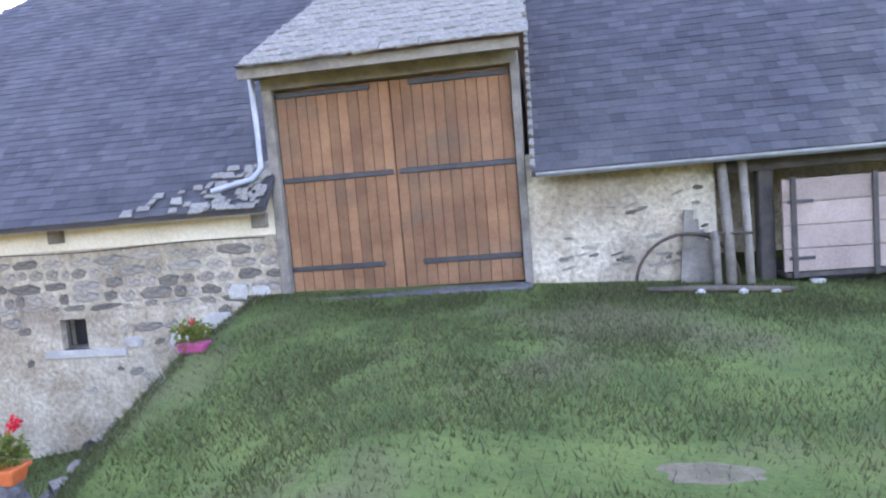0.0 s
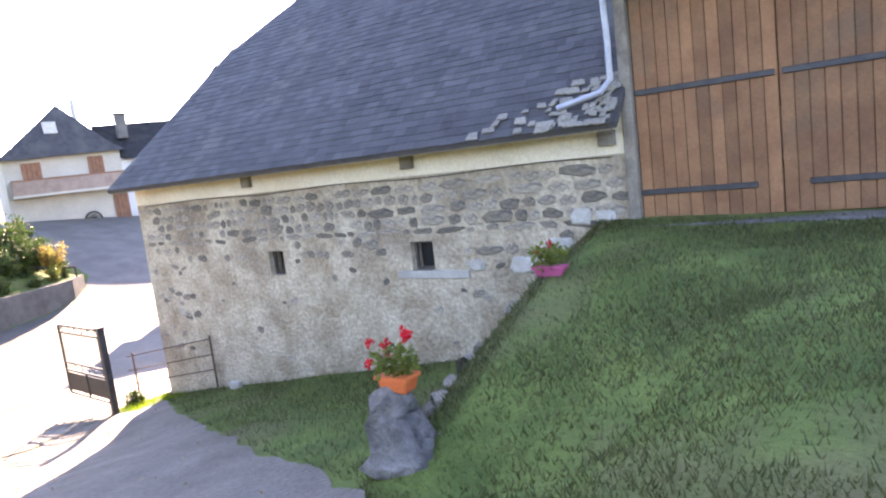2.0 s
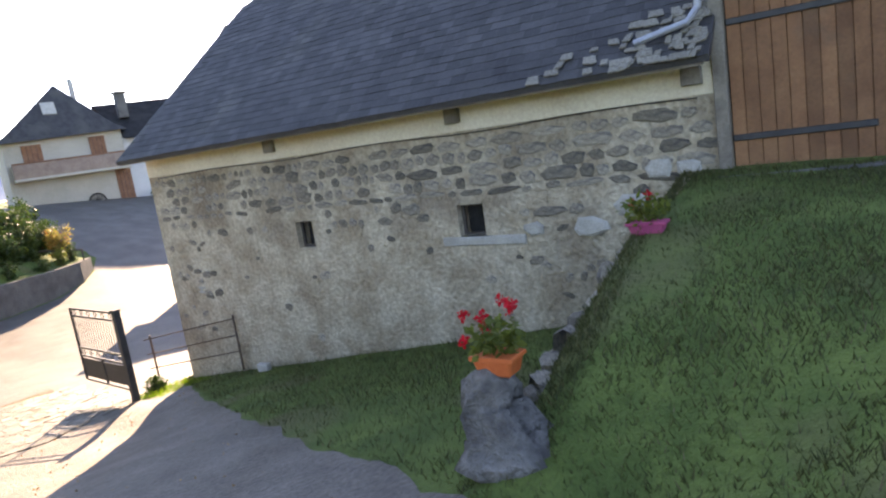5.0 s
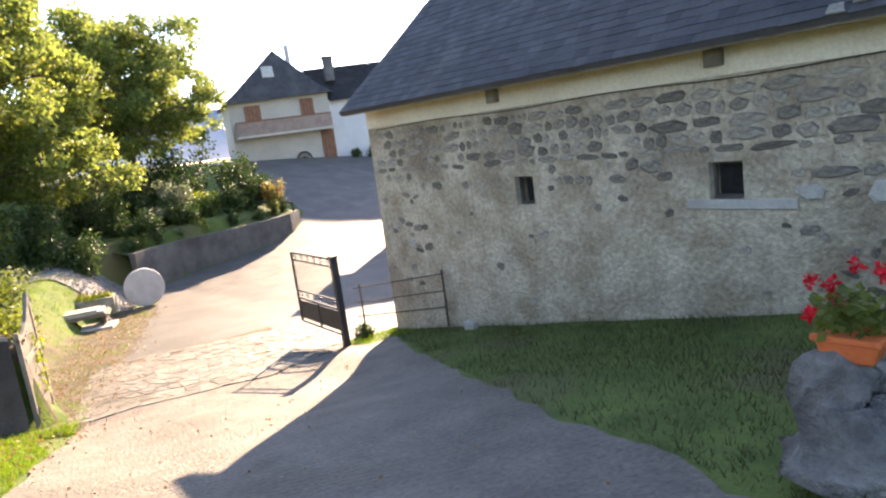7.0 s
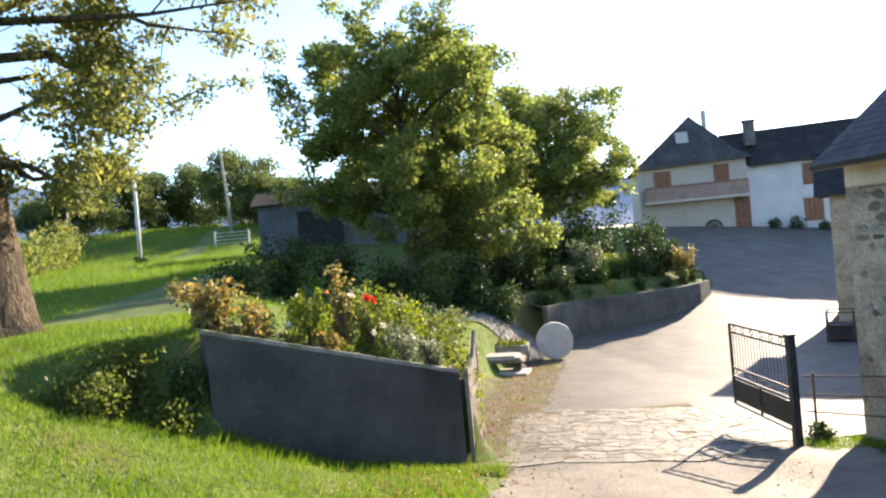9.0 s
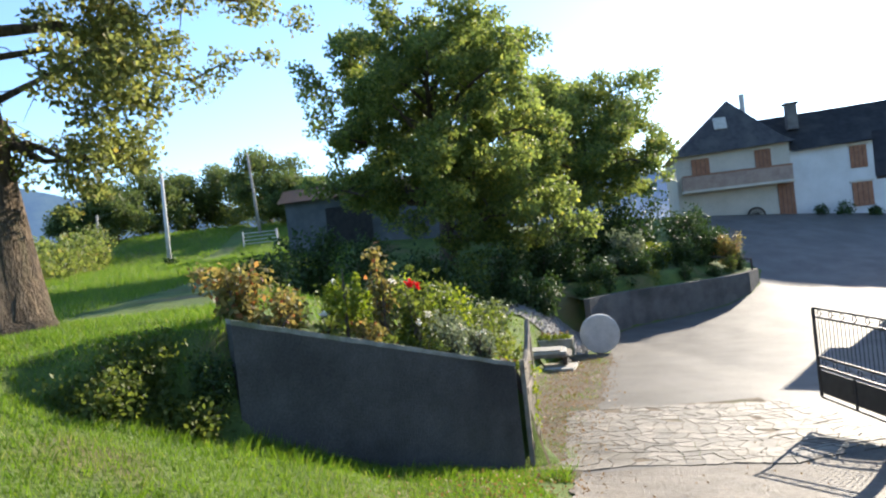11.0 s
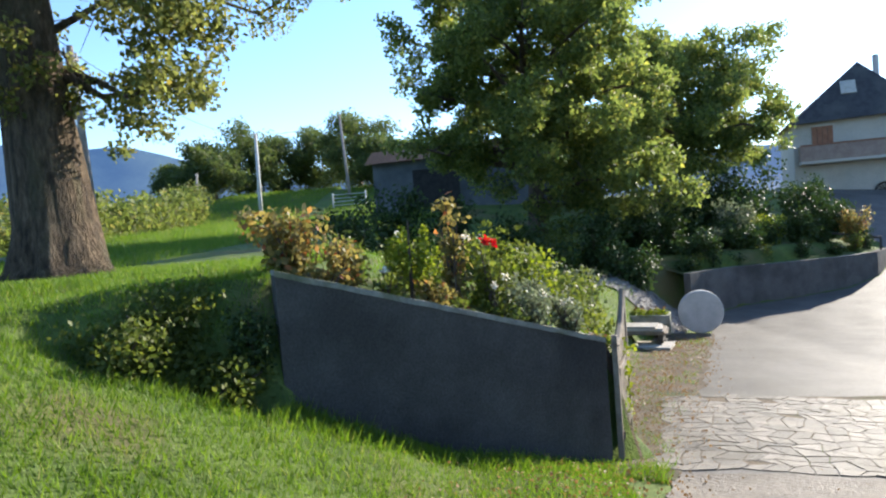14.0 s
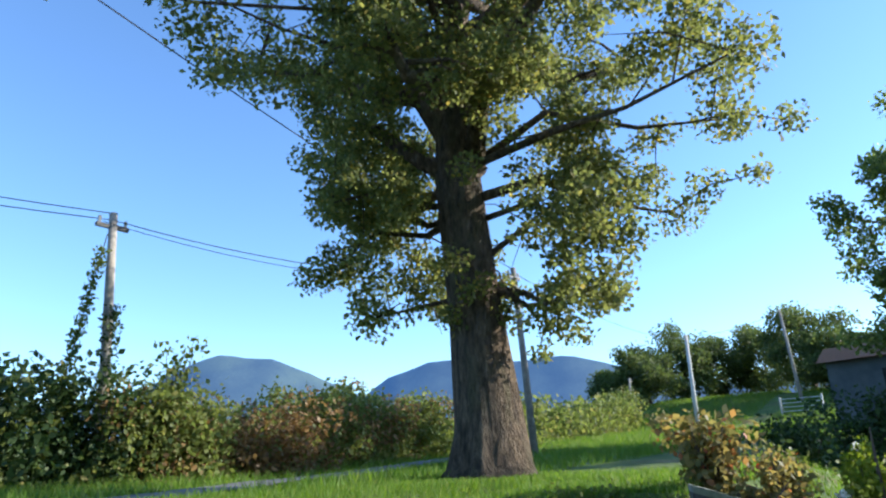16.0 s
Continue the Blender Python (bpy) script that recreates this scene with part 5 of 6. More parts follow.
# dark shrubs under the trees; garden shade is put into the dark leaf colour
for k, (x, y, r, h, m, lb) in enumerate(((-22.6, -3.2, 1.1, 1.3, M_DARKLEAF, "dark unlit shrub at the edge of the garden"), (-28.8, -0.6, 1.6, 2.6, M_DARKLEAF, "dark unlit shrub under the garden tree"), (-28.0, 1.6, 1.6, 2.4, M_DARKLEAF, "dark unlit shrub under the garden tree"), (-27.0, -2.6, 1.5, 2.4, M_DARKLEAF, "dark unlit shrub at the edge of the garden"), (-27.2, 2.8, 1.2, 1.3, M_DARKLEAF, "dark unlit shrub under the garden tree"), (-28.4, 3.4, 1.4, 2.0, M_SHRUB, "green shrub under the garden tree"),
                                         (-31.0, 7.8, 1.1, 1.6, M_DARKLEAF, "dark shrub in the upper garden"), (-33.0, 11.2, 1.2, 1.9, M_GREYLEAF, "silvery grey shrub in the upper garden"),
                                         (-32.6, 12.6, 0.7, 1.3, M_YELLOWBUSH, "round yellow-green bush in the upper garden"), (-33.2, 14.6, 1.2, 1.9, M_DARKLEAF, "bush beside the upper wall, darkened for shade"), (-33.2, 16.2, 0.8, 1.3, M_REDLEAF, "reddish garden plant beside the upper wall"),
                                         (-36.0, 13.0, 1.8, 3.0, M_DARKLEAF, "dark tall shrub before the house"), (-34.2, 11.8, 1.5, 2.0, M_DARKLEAF, "dark dense shrub in the upper garden, shade in its leaf colour"), (-35.0, 15.0, 1.5, 2.2, M_DARKLEAF, "dark dense shrub in the upper garden, shade in its leaf colour"), (-32.2, 10.4, 1.0, 1.2, M_DARKLEAF, "dark low shrub in the upper garden, shade in its leaf colour"), (-32.4, 13.7, 1.0, 1.3, M_DARKLEAF, "dark low shrub in the upper garden, shade in its leaf colour"), (-31.9, 12.0, 0.9, 1.0, M_DARKLEAF, "dark low shrub in the upper garden, shade in its leaf colour"), (-34.4, 16.0, 1.1, 1.5, M_DARKLEAF, "dark dense shrub in the upper garden, shade in its leaf colour"), (-31.0, 10.7, 0.9, 1.0, M_DARKLEAF, "dark low shrub in the upper garden, shade in its leaf colour"), (-30.2, 8.6, 0.9, 0.9, M_DARKLEAF, "dark low shrub in the upper garden, shade in its leaf colour"), (-31.5, 9.6, 0.7, 0.9, M_GREYLEAF, "silvery grey shrub in the upper garden"), (-27.5, 5.5, 1.3, 1.5, M_DARKLEAF, "dark shrub above the gravel slope"), (-33.6, 7.4, 1.7, 2.6, M_DARKLEAF, "dark tall shrub under the garden tree"), (-35.6, 9.8, 1.7, 2.8, M_DARKLEAF, "dark tall shrub under the garden tree"), (-36.4, 11.6, 1.7, 2.8, M_DARKLEAF, "dark tall shrub before the house"), (-36.6, 16.2, 1.4, 2.2, M_DARKLEAF, "dark dense shrub in the upper garden, shade in its leaf colour"), (-29.6, 4.6, 1.5, 2.2, M_DARKLEAF, "dark shrub behind the garden tree"), (-29.0, 2.2, 1.4, 1.9, M_DARKLEAF, "dark shrub behind the garden tree"),
                                         # the first bramble is dark to stand for the bank's shade
                                         (-10.95, -2.35, 0.4, 0.5, M_DARKLEAF, "dark bramble standing for shade at the end of the garden wall"), (-10.75, -3.05, 0.6, 0.6, M_SHRUB, "bramble on the bank by the wall end"), (-10.25, -3.35, 0.65, 0.45, M_SHRUB, "bramble on the bank by the wall end"), (-10.6, -2.7, 0.7, 0.32, M_SHRUB, "bramble on the bank by the wall end"))):
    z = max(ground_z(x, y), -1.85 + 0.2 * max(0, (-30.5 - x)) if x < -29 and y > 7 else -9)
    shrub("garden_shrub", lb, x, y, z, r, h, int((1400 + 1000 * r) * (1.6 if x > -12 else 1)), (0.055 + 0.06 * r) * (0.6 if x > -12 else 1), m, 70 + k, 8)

# long shed behind the trees
shed = empty("long_shed", -45.0, 0.2, 1.3)
tagged(shed, "long low shed with a rusty roof behind the trees", "shed")
part("wall", bx(-6.2, -5.6, -2.5, 0, 7.5, 3.3), M_SHEDWALL, shed, "grey cement wall")
bm = bmesh.new()
v = [bm.verts.new(p) for p in ((0.5, -6.0, 3.2), (0.5, 7.8, 3.65), (-3.2, 7.8, 4.75), (-3.2, -6.0, 4.3), (-6.7, -6.0, 3.3), (-6.7, 7.8, 3.65))]
bm.faces.new((v[0], v[1], v[2], v[3]))
bm.faces.new((v[3], v[2], v[5], v[4]))
bmesh.ops.solidify(bm, geom=bm.faces[:], thickness=0.1)
part("roof", bm, M_RUST, shed, "rusty sheet roof")
part("doorway", bx(0.0, -3.2, -0.4, 0.06, -0.4, 2.7), M_DARK, shed)

# ---- poles and wires ----


def pole(label, x, y, top, r, m, lean=(0, 0), group=""):
    z = ground_z(x, y)
    ob = empty("utility_pole", x, y, z)
    tagged(ob, label, "pole", group)
    bm = bmesh.new()
    tube(bm, [(0, 0, -0.3), (lean[0] / 2, lean[1] / 2, (top - z) / 2), (lean[0], lean[1], top - z)], [r, r * 0.85, r * 0.7], 10)
    part("shaft", bm, m, ob, "", True)
    part("crossarm", bx(lean[0] - 0.35, lean[1] - 0.04, top - z - 0.35, lean[0] + 0.35, lean[1] + 0.04, top - z - 0.27), M_IRON, ob)
    for dx in (-0.28, 0.28):
        bm = bmesh.new()
        rod(bm, (lean[0] + dx, lean[1], top - z - 0.27), (lean[0] + dx, lean[1], top - z - 0.12), 0.035, n=7)
        part("insulator", bm, M_PALE, ob)
    return Vector((x + lean[0], y + lean[1], top - 0.15))


left_top = pole("weathered wooden utility pole wrapped in ivy", -11.69, -13.53, 6.1, 0.12, M_POLEWOOD, (0.15, -0.25))
back_top = pole("wooden utility pole standing behind the oak", -22.5, -10.2, 6.3, 0.12, M_POLEWOOD, (0.1, -0.2))
mid_top = pole("slim concrete utility pole in the meadow", -53.7, -15.1, 8.4, 0.16, M_POLE, (-0.4, 0))
far_top = pole("wooden utility pole before the far trees", -68.0, -10.7, 11.6, 0.16, M_POLEWOOD, (0, -0.4))
hedge_top = pole("old leaning utility pole beside the far hedge", -64.0, -24.0, 6.8, 0.14, M_POLEWOOD, (0, 0.3))


def wire(p, q, sag, r=0.012):
    bm = bmesh.new()
    n = 14
    tube(bm, [Vector(p).lerp(Vector(q), k / n) - Vector((0, 0, sag * 4 * (k / n) * (1 - k / n))) for k in range(n + 1)], [r] * (n + 1), 4)
    return tagged(link("overhead_wire", bm, M_IRON), "thin dark overhead wire between utility poles", "wire", group="overhead wires")


wire(left_top, back_top, 0.5)
wire(left_top + Vector((0.3, 0.2, -0.15)), back_top + Vector((0.2, 0.1, -0.1)), 0.6, 0.009)
wire(left_top, (6, -21, 7.6), 0.4)
wire(left_top + Vector((0, 0, 0.15)), (6, -21, 8.0), 0.4)
wire(back_top + Vector((0, 0, 0.1)), (-1.5, -9.0, 9.2), 0.35, 0.016)
wire(back_top, mid_top, 0.7)
wire(mid_top, far_top, 0.4)
wire(mid_top, hedge_top, 0.5)
ivy = empty("ivy_vine", -11.49, -13.38, ground_z(-11.49, -13.38))
tagged(ivy, "ivy climbing a slanting stay wire beside the pole", "ivy")
bm = bmesh.new()
rod(bm, (0.9, -0.4, 0.0), (0.15, -0.15, 5.0), 0.012, n=5)
part("stay_wire", bm, M_IRON, ivy)
leaves("foliage", [(0.9 - 0.15 * k, -0.4 + 0.05 * k, k * 1.0) for k in np.linspace(0.5, 4.6, 18)], [0.14] * 18, [60] * 18, 0.09, M_SHRUB, ivy, 12)
leaves("foliage", [(-0.15, -0.2, z) for z in np.linspace(0.5, 3.4, 12)], [0.2] * 12, [90] * 12, 0.09, M_DARKLEAF, ivy, 13)

# ---- hedges and far trees ----


def hedge(name, label, line, half, high, n, leaf, m, seed, mixed=None):
    rng2 = np.random.default_rng(seed)
    root = empty(name, line[0][0], line[0][1], 0)
    tagged(root, label, "hedge")
    L = np.array(line, float)
    seg = np.linalg.norm(np.diff(L, axis=0), axis=1)
    t = rng2.random(260) * seg.sum()
    cum = np.r_[0, np.cumsum(seg)]
    xs, ys = np.interp(t, cum, L[:, 0]), np.interp(t, cum, L[:, 1])
    hs = np.interp(t, cum, high) * (0.75 + 0.3 * np.array([noise.noise(Vector((x * 0.4, y * 0.4, 1))) for x, y in zip(xs, ys)]))
    C, R = [], []
    for x, y, h in zip(xs, ys, hs):
        u = rng2.random()
        r = 0.28 + 0.22 * rng2.random()
        C.append((x + rng2.normal() * half * 0.45 - line[0][0], y + rng2.normal() * half * 0.45 - line[0][1], ground_z(x, y) + max(0.1, h * u - 0.2)))
        R.append(r * (1 + 0.02 * abs(x)))
    w = np.array(R) ** 2
    cnt = np.maximum(3, n * w / w.sum()).astype(int)
    if mixed:
        pick = rng2.random(len(C)) < mixed[1]
        leaves("bracken", [c for c, k in zip(C, pick) if k], [r for r, k in zip(R, pick) if k], cnt[pick], leaf, mixed[0], root, seed + 1)
        C, R, cnt = [c for c, k in zip(C, pick) if not k], [r for r, k in zip(R, pick) if not k], cnt[~pick]
    leaves("foliage", C, R, cnt, leaf, m, root, seed)
    root.location.z = 0
    return root


hedge("brambly_hedge", "tall dark bramble hedge round the ivy-clad pole", [(-8.5, -15.0), (-10.5, -14.3), (-12.0, -13.6)], 0.9, [2.6, 3.2, 3.0], 15000, 0.14, M_DARKLEAF, 201, (M_HEDGE, 0.3))
hedge("leafy_hedge", "yellow-green leafy bush beside the utility pole", [(-12.0, -13.2), (-13.6, -12.9)], 0.7, [2.7, 2.3], 11000, 0.12, M_HEDGE, 202, (M_BRACKEN, 0.12))
hedge("field_hedge", "green hedge with brown bracken along the lane", [(-14.6, -14.2), (-17.5, -14.2), (-21.0, -14.8), (-24.0, -15.2)], 0.9, [1.7, 2.6, 2.8, 2.5], 30000, 0.13, M_HEDGE, 203, (M_BRACKEN, 0.12))
hedge("bracken_bank", "brown dying bracken on the end of the hedge bank", [(-14.1, -13.3), (-16.3, -12.9)], 0.8, [1.3, 2.2], 9000, 0.12, M_BRACKEN, 206, (M_HEDGE, 0.25))
hedge("far_hedge", "ragged hedge running along the far meadow", [(-24.0, -15.0), (-32, -16.3), (-45, -19.0), (-62, -23.5)], 1.3, [2.2, 2.6, 3.0, 3.6], 20000, 0.24, M_HEDGE, 204)
shrub("sapling", "thin feathery sapling growing above the hedge", -12.9, -13.4, 1.9, 0.8, 1.7, 420, 0.13, M_SHRUB, 205, 6)
for k, (az, d, w, h) in enumerate(((-159.5, 74, 4.0, 9), (-162.5, 80, 4.8, 11), (-165.5, 84, 4.2, 10.5), (-168.5, 84, 5.0, 11.5), (-171.5, 74, 4.6, 12.0), (-174.0, 70, 3.6, 8.5), (-157.0, 82, 3.2, 7.0), (-176.5, 68, 4.0, 7.5))):
    x, y = -5 + d * math.cos(radians(az)), -0.2 + d * math.sin(radians(az))
    z, h = ground_z(x, y), h - 2.5
    tree("field_tree", "dense dark green tree at the edge of the meadow", x, y, z, 0.25, h * 0.10, h * 0.44, w, h * 0.50, 300 + k, M_FARLEAF, 0.30, 11000, 10, M_TWIG, clump=0.36, group="trees beyond the meadow")
ob = shrub("pole_foot_grass", "tuft of dark weeds at the foot of the pole", -53.6, -15.0, ground_z(-53.6, -15.0), 0.7, 0.5, 250, 0.2, M_DARKLEAF, 210, 4, "weeds")
fg = empty("field_gate", -62.0, -9.8, ground_z(-62.0, -9.8), 80)
tagged(fg, "pale metal field gate before the far trees", "gate")
for z in (0.3, 0.6, 0.9, 1.2):
    part("rail", bx(-1.5, -0.03, z, 1.5, 0.03, z + 0.06), M_POLE, fg)
for x in (-1.5, 1.5):
    part("post", bx(x - 0.06, -0.06, -0.2, x + 0.06, 0.06, 1.4), M_POLE, fg)

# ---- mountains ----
M_HAZED_HILL = mat("hazed_wooded_hill", (0.03, 0.05, 0.045), (0.05, 0.075, 0.06), 0.012, 1.0, 0.0, 0.2, c=(0.07, 0.10, 0.06))
hb = M_HAZED_HILL.node_tree.nodes["Principled BSDF"]
# blue emission stands in for the haze in front of the mountains
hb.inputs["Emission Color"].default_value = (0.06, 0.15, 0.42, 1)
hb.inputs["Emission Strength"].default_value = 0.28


def hill(name, label, d, crest):
    """A ridge at distance d, its crest given as bearing and height angle."""
    vs, fs = [], []
    azs = np.linspace(crest[0][0], crest[-1][0], 160)
    els = np.interp(azs, [c[0] for c in crest], [c[1] for c in crest])
    for a, e in zip(azs, els):
        e += 0.10 * noise.noise(Vector((a * 0.9, d, 0))) + 0.05 * noise.noise(Vector((a * 4, d, 0)))
        for t in range(9):
            u = t / 8
            r = d * (0.8 + 0.2 * u)
            z = max(-20, math.tan(radians(e)) * d) * (u ** 1.3) + (6 * noise.noise(Vector((a * 1.3, u * 5, d))) if 0 < t < 8 else 0)
            vs.append((-5 + r * math.cos(radians(a)), r * math.sin(radians(a)), z))
    for i in range(159):
        for t in range(8):
            p = i * 9 + t
            fs.append((p, p + 9, p + 10, p + 1))
    return tagged(raw(name, vs, fs, M_HAZED_HILL, smooth=True), label, "mountain", kind="structure")


hill("backdrop_1", "distant wooded mountain, blue with painted haze", 1700, [(-240, 3), (-200, 4.0), (-175, 4.2), (-163, 4.5), (-158.6, 6.2), (-153, 7.7), (-149, 7.3), (-145, 7.9), (-141.7, 7.7), (-137.8, 6.4), (-134, 3.5), (-125, 3.0), (-100, 4), (-60, 5)])
hill("backdrop_2", "distant flat-topped mountain, blue with painted haze", 1500, [(-145, 2.0), (-136, 5.0), (-132.6, 6.6), (-128.8, 8.2), (-124, 8.65), (-122.2, 7.9), (-118, 5.5), (-110, 4.5), (-95, 6), (-60, 5), (-20, 4), (20, 3)])

# ---- pieces: wall stones, paving, grass ----
rng = random.Random(17)
count = 0
z = 0.36
while z < 1.6:
    h = rng.uniform(0.10, 0.21)
    x = -12.1
    while x < -1.75:
        w = rng.choice((rng.uniform(0.12, 0.26), rng.uniform(0.22, 0.52))) * (1.25 if x > -6 else 0.95)
        cx, cz = x + w / 2, z + h / 2 + rng.uniform(-0.02, 0.02)
        keep = cz < 1.52 and rng.random() < (0.95 if cz > 0.75 else 0.36) * (1.0 if cx > -8.5 else 0.9) and not any(win[0] - 0.3 < cx < win[2] + 0.25 and win[1] - 0.2 < cz < win[3] + 0.12 for win in (WIN1, WIN2))
        if keep and count < 560:
            ob = new("stone", rng.choice(stone_meshes))
            ob.parent = wall_left
            ob.matrix_basis = pose(cx, FY + rng.uniform(0.004, 0.022) + (0.004 if cx < -8.5 else 0), cz, 0, rng.uniform(-8, 8), 0) @ Matrix.Diagonal((w * rng.uniform(0.88, 1.06), 0.06, h * rng.uniform(0.80, 1.05), 1))
            count += 1
        x += w
    z += h * 0.97
for k in range(60):
    ob = new("stone", rng.choice(stone_meshes))
    cx, cz = rng.choice((rng.uniform(-12, -2.4), rng.uniform(-12, -10.8), rng.uniform(-4.2, -2.2))), rng.uniform(-1.6, 0.4)
    if any(win[0] - 0.3 < cx < win[2] + 0.3 and win[1] - 0.25 < cz < win[3] + 0.15 for win in (WIN1, WIN2)):
        cz -= 0.8
    ob.parent = wall_left
    ob.matrix_basis = pose(cx, FY + 0.006, cz, 0, rng.uniform(-20, 20), 0) @ Matrix.Diagonal((rng.uniform(0.1, 0.3), 0.05, rng.uniform(0.07, 0.16), 1))
for k in range(34):
    ob = new("stone", rng.choice(stone_meshes))
    ob.parent = wall_right
    ob.matrix_basis = pose(rng.uniform(2.3, 4.2), FY + 0.010, rng.choice((rng.uniform(0.85, 1.05), rng.uniform(0.9, 1.9))), 0, rng.uniform(-20, 10), 0) @ Matrix.Diagonal((rng.uniform(0.08, 0.24), 0.05, rng.uniform(0.03, 0.07), 1))
for cx, cz, w, h in ((-1.86, 0.84, 0.30, 0.20), (-2.2, 0.86, 0.34, 0.24), (-2.55, 0.45, 0.5, 0.3), (-3.1, 0.2, 0.5, 0.28), (-3.9, 0.22, 0.34, 0.2)):
    me = rng.choice(stone_meshes).copy()
    me.materials.clear()
    me.materials.append(M_PALE)
    ob = new("pale_stone", me)
    ob.parent = wall_left
    ob.matrix_basis = pose(cx, FY - 0.01, cz) @ Matrix.Diagonal((w, 0.08, h, 1))

# crazy paving across the drive at the gate
M_PAVE = mat("paving_stone", (0.125, 0.108, 0.086), (0.195, 0.17, 0.135), 3.0, 0.60, 0.6, 34, c=(0.10, 0.085, 0.062), spec=0.35, dist=0.03, tone=(0.62, 1.3))
strip("paving_bed", list(np.arange(-16.2, -12.3, 0.15)), lambda x: drive_left(x) - 0.3, lambda x: float(np.interp(x, [-16.2, -14.0, -12.3], [7.0, 6.9, 6.0])), 14, 0.029, M_EARTH, "earth and moss in the joints of the paving")
paving = empty("stone_paving", -14.0, 4.5, 0)
tagged(paving, "band of irregular flat paving stones across the drive", "paving", kind="structure")
ax, ay = Vector((-0.95, 0.31)), Vector((0.12, 0.993))
N1, N2 = 17, 23
grid = {}
for i in range(N1 + 1):
    for j in range(N2 + 1):
        p = Vector((-12.35, 1.75)) + ax * (i * 0.25 + rng.uniform(-0.11, 0.11)) + ay * (j * 0.25 + 0.125 * (i % 2) + rng.uniform(-0.09, 0.09)) + ax * 0.12 * math.sin(j * 0.35)
        grid[i, j] = p
for i in range(N1):
    for j in range(N2):
        q = [grid[i, j], grid[i + 1, j], grid[i + 1, j + 1], grid[i, j + 1]]
        c = sum(q, Vector((0, 0))) / 4
        if not (drive_left(c.x) - 0.55 < c.y < 7.3) or (c.x > -12.3 and c.y > 6.2) or rng.random() < 0.03:
            continue
        bm = bmesh.new()
        zz = ground_z(c.x, c.y)
        hi = 0.034 + rng.uniform(0, 0.004) + 0.02 * noise.noise(Vector((c.x * 0.9, c.y * 0.9, 0)))
        top, low = [], []
        ta, tb = rng.uniform(-0.012, 0.012), rng.uniform(-0.012, 0.012)
        for p in q:
            s = c + (p - c) * 0.93
            zp = ground_z(s.x, s.y) - zz
            top.append(bm.verts.new((s.x - c.x, s.y - c.y, zp + hi + ta * (s.x - c.x) + tb * (s.y - c.y))))
            s2 = c + (p - c) * 0.97
            low.append(bm.verts.new((s2.x - c.x, s2.y - c.y, zp - 0.02)))
        bm.faces.new(top)
        for a in range(4):
            b = (a + 1) % 4
            bm.faces.new((top[b], top[a], low[a], low[b]))
        bmesh.ops.recalc_face_normals(bm, faces=bm.faces[:])
        ob = part("paving_stone", bm, M_PAVE, paving)
        ob.location = (c.x + 14.0, c.y - 4.5, zz)


def grass(name, label, n, x0, x1, y0, y1, low, high, seed, ok, m=M_BLADE):
    """Grass blades, one mesh: narrow bent triangles."""
    r = np.random.default_rng(seed)
    xs, ys = r.uniform(x0, x1, n), r.uniform(y0, y1, n)
    P = np.array([(x, y, ground_z(x, y) - 0.01) for x, y in zip(xs, ys) if ok(x, y)])
    k = len(P)
    patch = np.array([0.6 + 0.75 * noise.noise(Vector((x * 0.8, y * 0.8, 4.0))) for x, y, _ in P])
    h = (low + (high - low) * r.random(k) ** 2) * np.clip(0.75 + patch * 0.5, 0.35, 1.6)
    a = r.uniform(0, 2 * np.pi, k)
    w = 0.004 + 0.028 * h
    d = np.stack([np.cos(a), np.sin(a), np.zeros(k)], 1)
    b = r.uniform(0, 2 * np.pi, k)
    tip = np.stack([np.cos(b) * h * 0.55, np.sin(b) * h * 0.55, h], 1)
    v = np.stack([P - d * w[:, None], P + d * w[:, None], P + tip], 1).reshape(-1, 3)
    me = bpy.data.meshes.new(name)
    me.vertices.add(3 * k)
    me.vertices.foreach_set("co", v.ravel())
    me.loops.add(3 * k)
    me.loops.foreach_set("vertex_index", np.arange(3 * k))
    me.polygons.add(k)
    me.polygons.foreach_set("loop_start", np.arange(0, 3 * k, 3))
    me.polygons.foreach_set("loop_total", np.full(k, 3))
    me.update()
    me.materials.append(m)
    return tagged(new(name, me), label, "grass", kind="stuff")


grass("meadow_grass", "lush sunlit meadow grass", 230000, -14.5, -4.5, -7.5, 1.3, 0.025, 0.105, 1, lambda x, y: y < drive_left(x) - 0.05 and (behind_wall(x, y) < -0.02 or y < -2.2))
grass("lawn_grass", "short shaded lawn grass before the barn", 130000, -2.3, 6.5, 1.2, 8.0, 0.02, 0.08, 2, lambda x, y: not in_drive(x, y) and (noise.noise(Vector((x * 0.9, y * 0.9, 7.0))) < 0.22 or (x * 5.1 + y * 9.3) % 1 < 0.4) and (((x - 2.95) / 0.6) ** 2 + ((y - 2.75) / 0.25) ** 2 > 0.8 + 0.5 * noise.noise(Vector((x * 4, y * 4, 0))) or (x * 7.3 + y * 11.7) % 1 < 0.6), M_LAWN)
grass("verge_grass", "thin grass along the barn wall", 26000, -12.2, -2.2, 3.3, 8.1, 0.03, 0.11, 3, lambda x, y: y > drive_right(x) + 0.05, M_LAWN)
grass("far_grass", "rough meadow grass round the oak", 60000, -34, -5, -16, -6, 0.06, 0.24, 4, lambda x, y: abs(y - lane_y(x)) > 0.7)
grass("garden_grass", "grass patches in the garden", 16000, -26, -13, -3, 5, 0.05, 0.2, 5, lambda x, y: y < drive_left(x) - 1.6 and behind_wall(x, y) > 0.4)

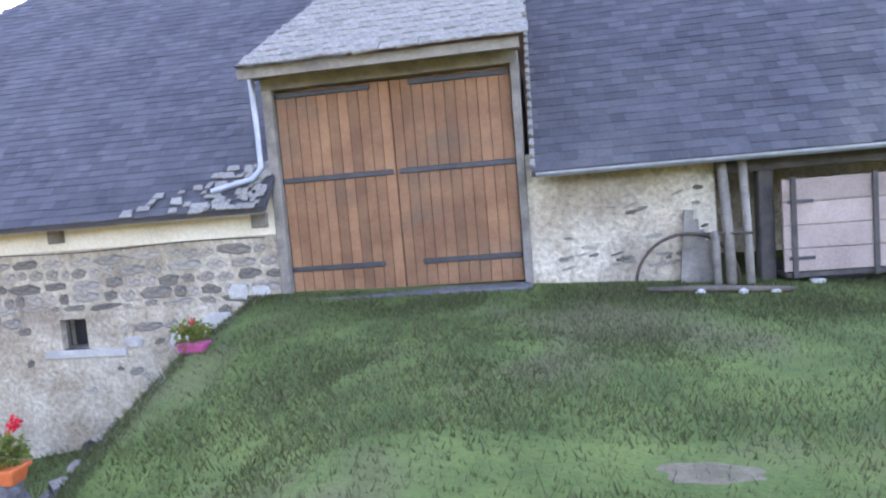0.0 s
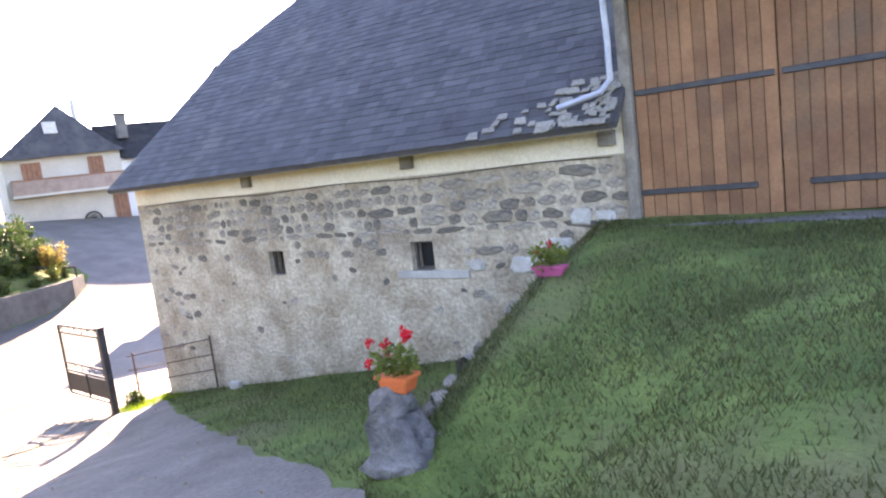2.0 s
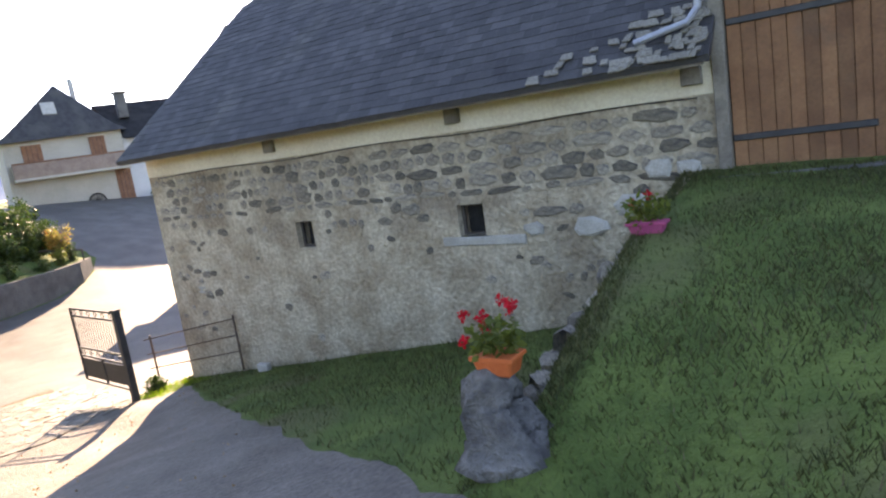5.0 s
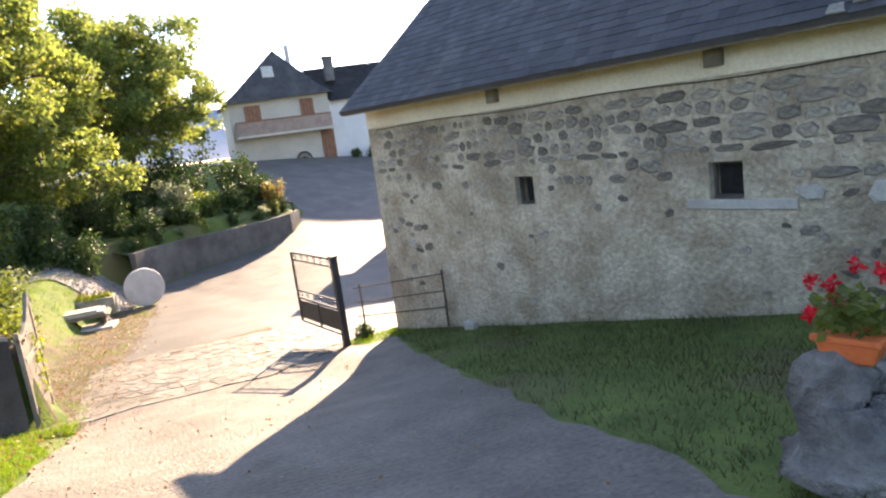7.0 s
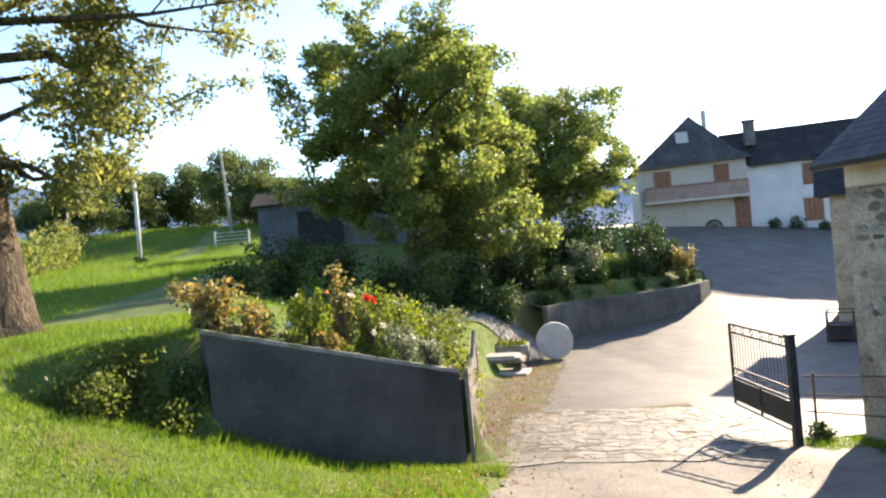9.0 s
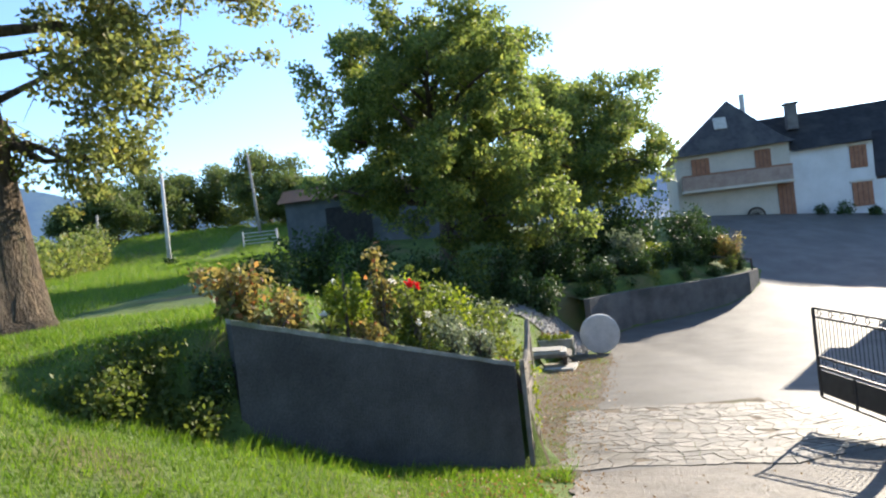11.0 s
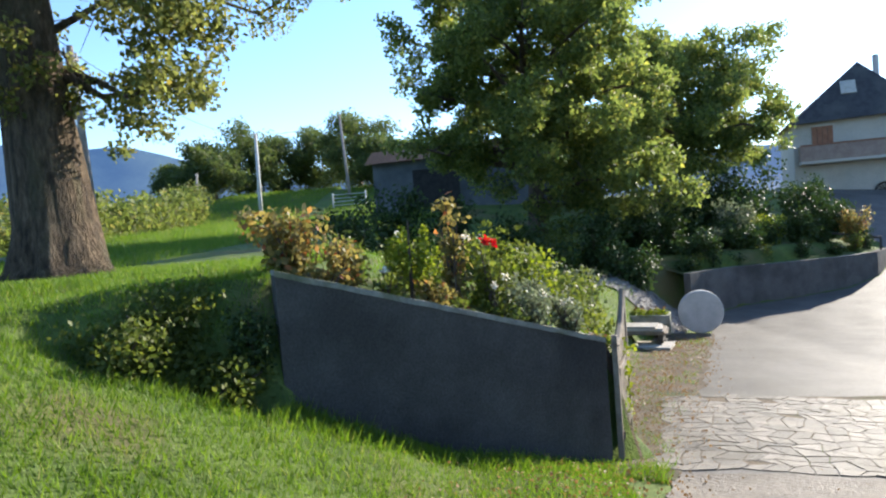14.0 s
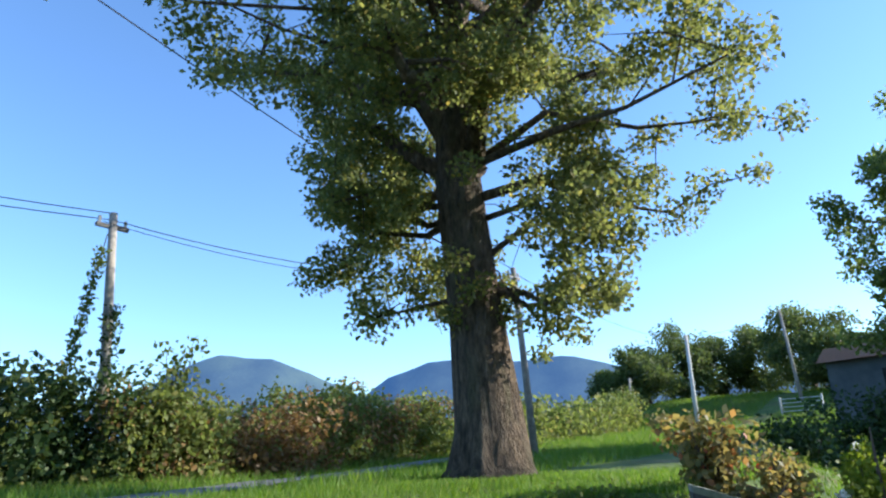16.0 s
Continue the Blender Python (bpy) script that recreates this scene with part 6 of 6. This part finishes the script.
# bare gravel patch in the lawn, dry leaves beside the drive
vs = [(2.95, 2.75, ground_z(2.95, 2.75) + 0.022)]
for k in range(28):
    t = 2 * math.pi * k / 28
    r = 1 + 0.35 * noise.noise(Vector((math.cos(t) * 2, math.sin(t) * 2, 9)))
    px, py = 2.95 + 0.62 * r * math.cos(t), 2.75 + 0.26 * r * math.sin(t)
    vs.append((px, py, ground_z(px, py) - 0.022))
tagged(raw("bare_patch", vs, [(0, k + 1, (k + 1) % 28 + 1) for k in range(28)], M_PATCH, smooth=True), "bare trodden earth patch in the lawn", "ground", kind="structure")
M_LITTER = leafmat("dry_leaves", (0.16, 0.09, 0.04), (0.30, 0.19, 0.09), None, 0.2)
rr = random.Random(77)
C = []
while len(C) < 4200:
    x = rr.uniform(-24, -9)
    y = drive_left(x) + rr.gauss(-0.8, 0.55)
    C.append((x, y, ground_z(x, y) + 0.05))
while len(C) < 4420:
    x = rr.uniform(-13, -3)
    y = rr.uniform(drive_left(x), drive_right(x))
    C.append((x, y, ground_z(x, y) + 0.04))
tagged(leaves("dry_leaf_litter", C, [0.03] * len(C), [1] * len(C), 0.04, M_LITTER, None, 55, 0.1), "scattered dry brown leaves on the drive and verge", "leaves", kind="stuff")
grass("verge_tufts", "thin grass tufts on the earth verge", 34000, -24, -11.9, 0.8, 6.5, 0.03, 0.12, 6, lambda x, y: drive_left(x) - 1.9 < y < drive_left(x) - 0.05 and noise.noise(Vector((x * 1.6, y * 1.6, 2.0))) > -0.02)
grass("gate_tufts", "sunlit grass tuft at the foot of the gate post", 1500, -12.15, -11.2, 6.7, 7.9, 0.04, 0.16, 7, lambda x, y: True)
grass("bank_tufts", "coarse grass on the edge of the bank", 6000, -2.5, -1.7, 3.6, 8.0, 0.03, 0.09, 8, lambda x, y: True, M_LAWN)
grass("wall_foot_grass", "tall grass at the foot of the garden wall", 26000, -12.5, -9.5, -3.2, 2.2, 0.05, 0.17, 9, lambda x, y: -0.75 < behind_wall(x, y) < -0.05 and y < drive_left(x) - 0.05)
grass("upper_meadow_grass", "sunlit meadow grass rising to the far trees", 150000, -80, -30, -25, -1.5, 0.12, 0.4, 10, lambda x, y: abs(y - lane_y(x)) > 0.8)
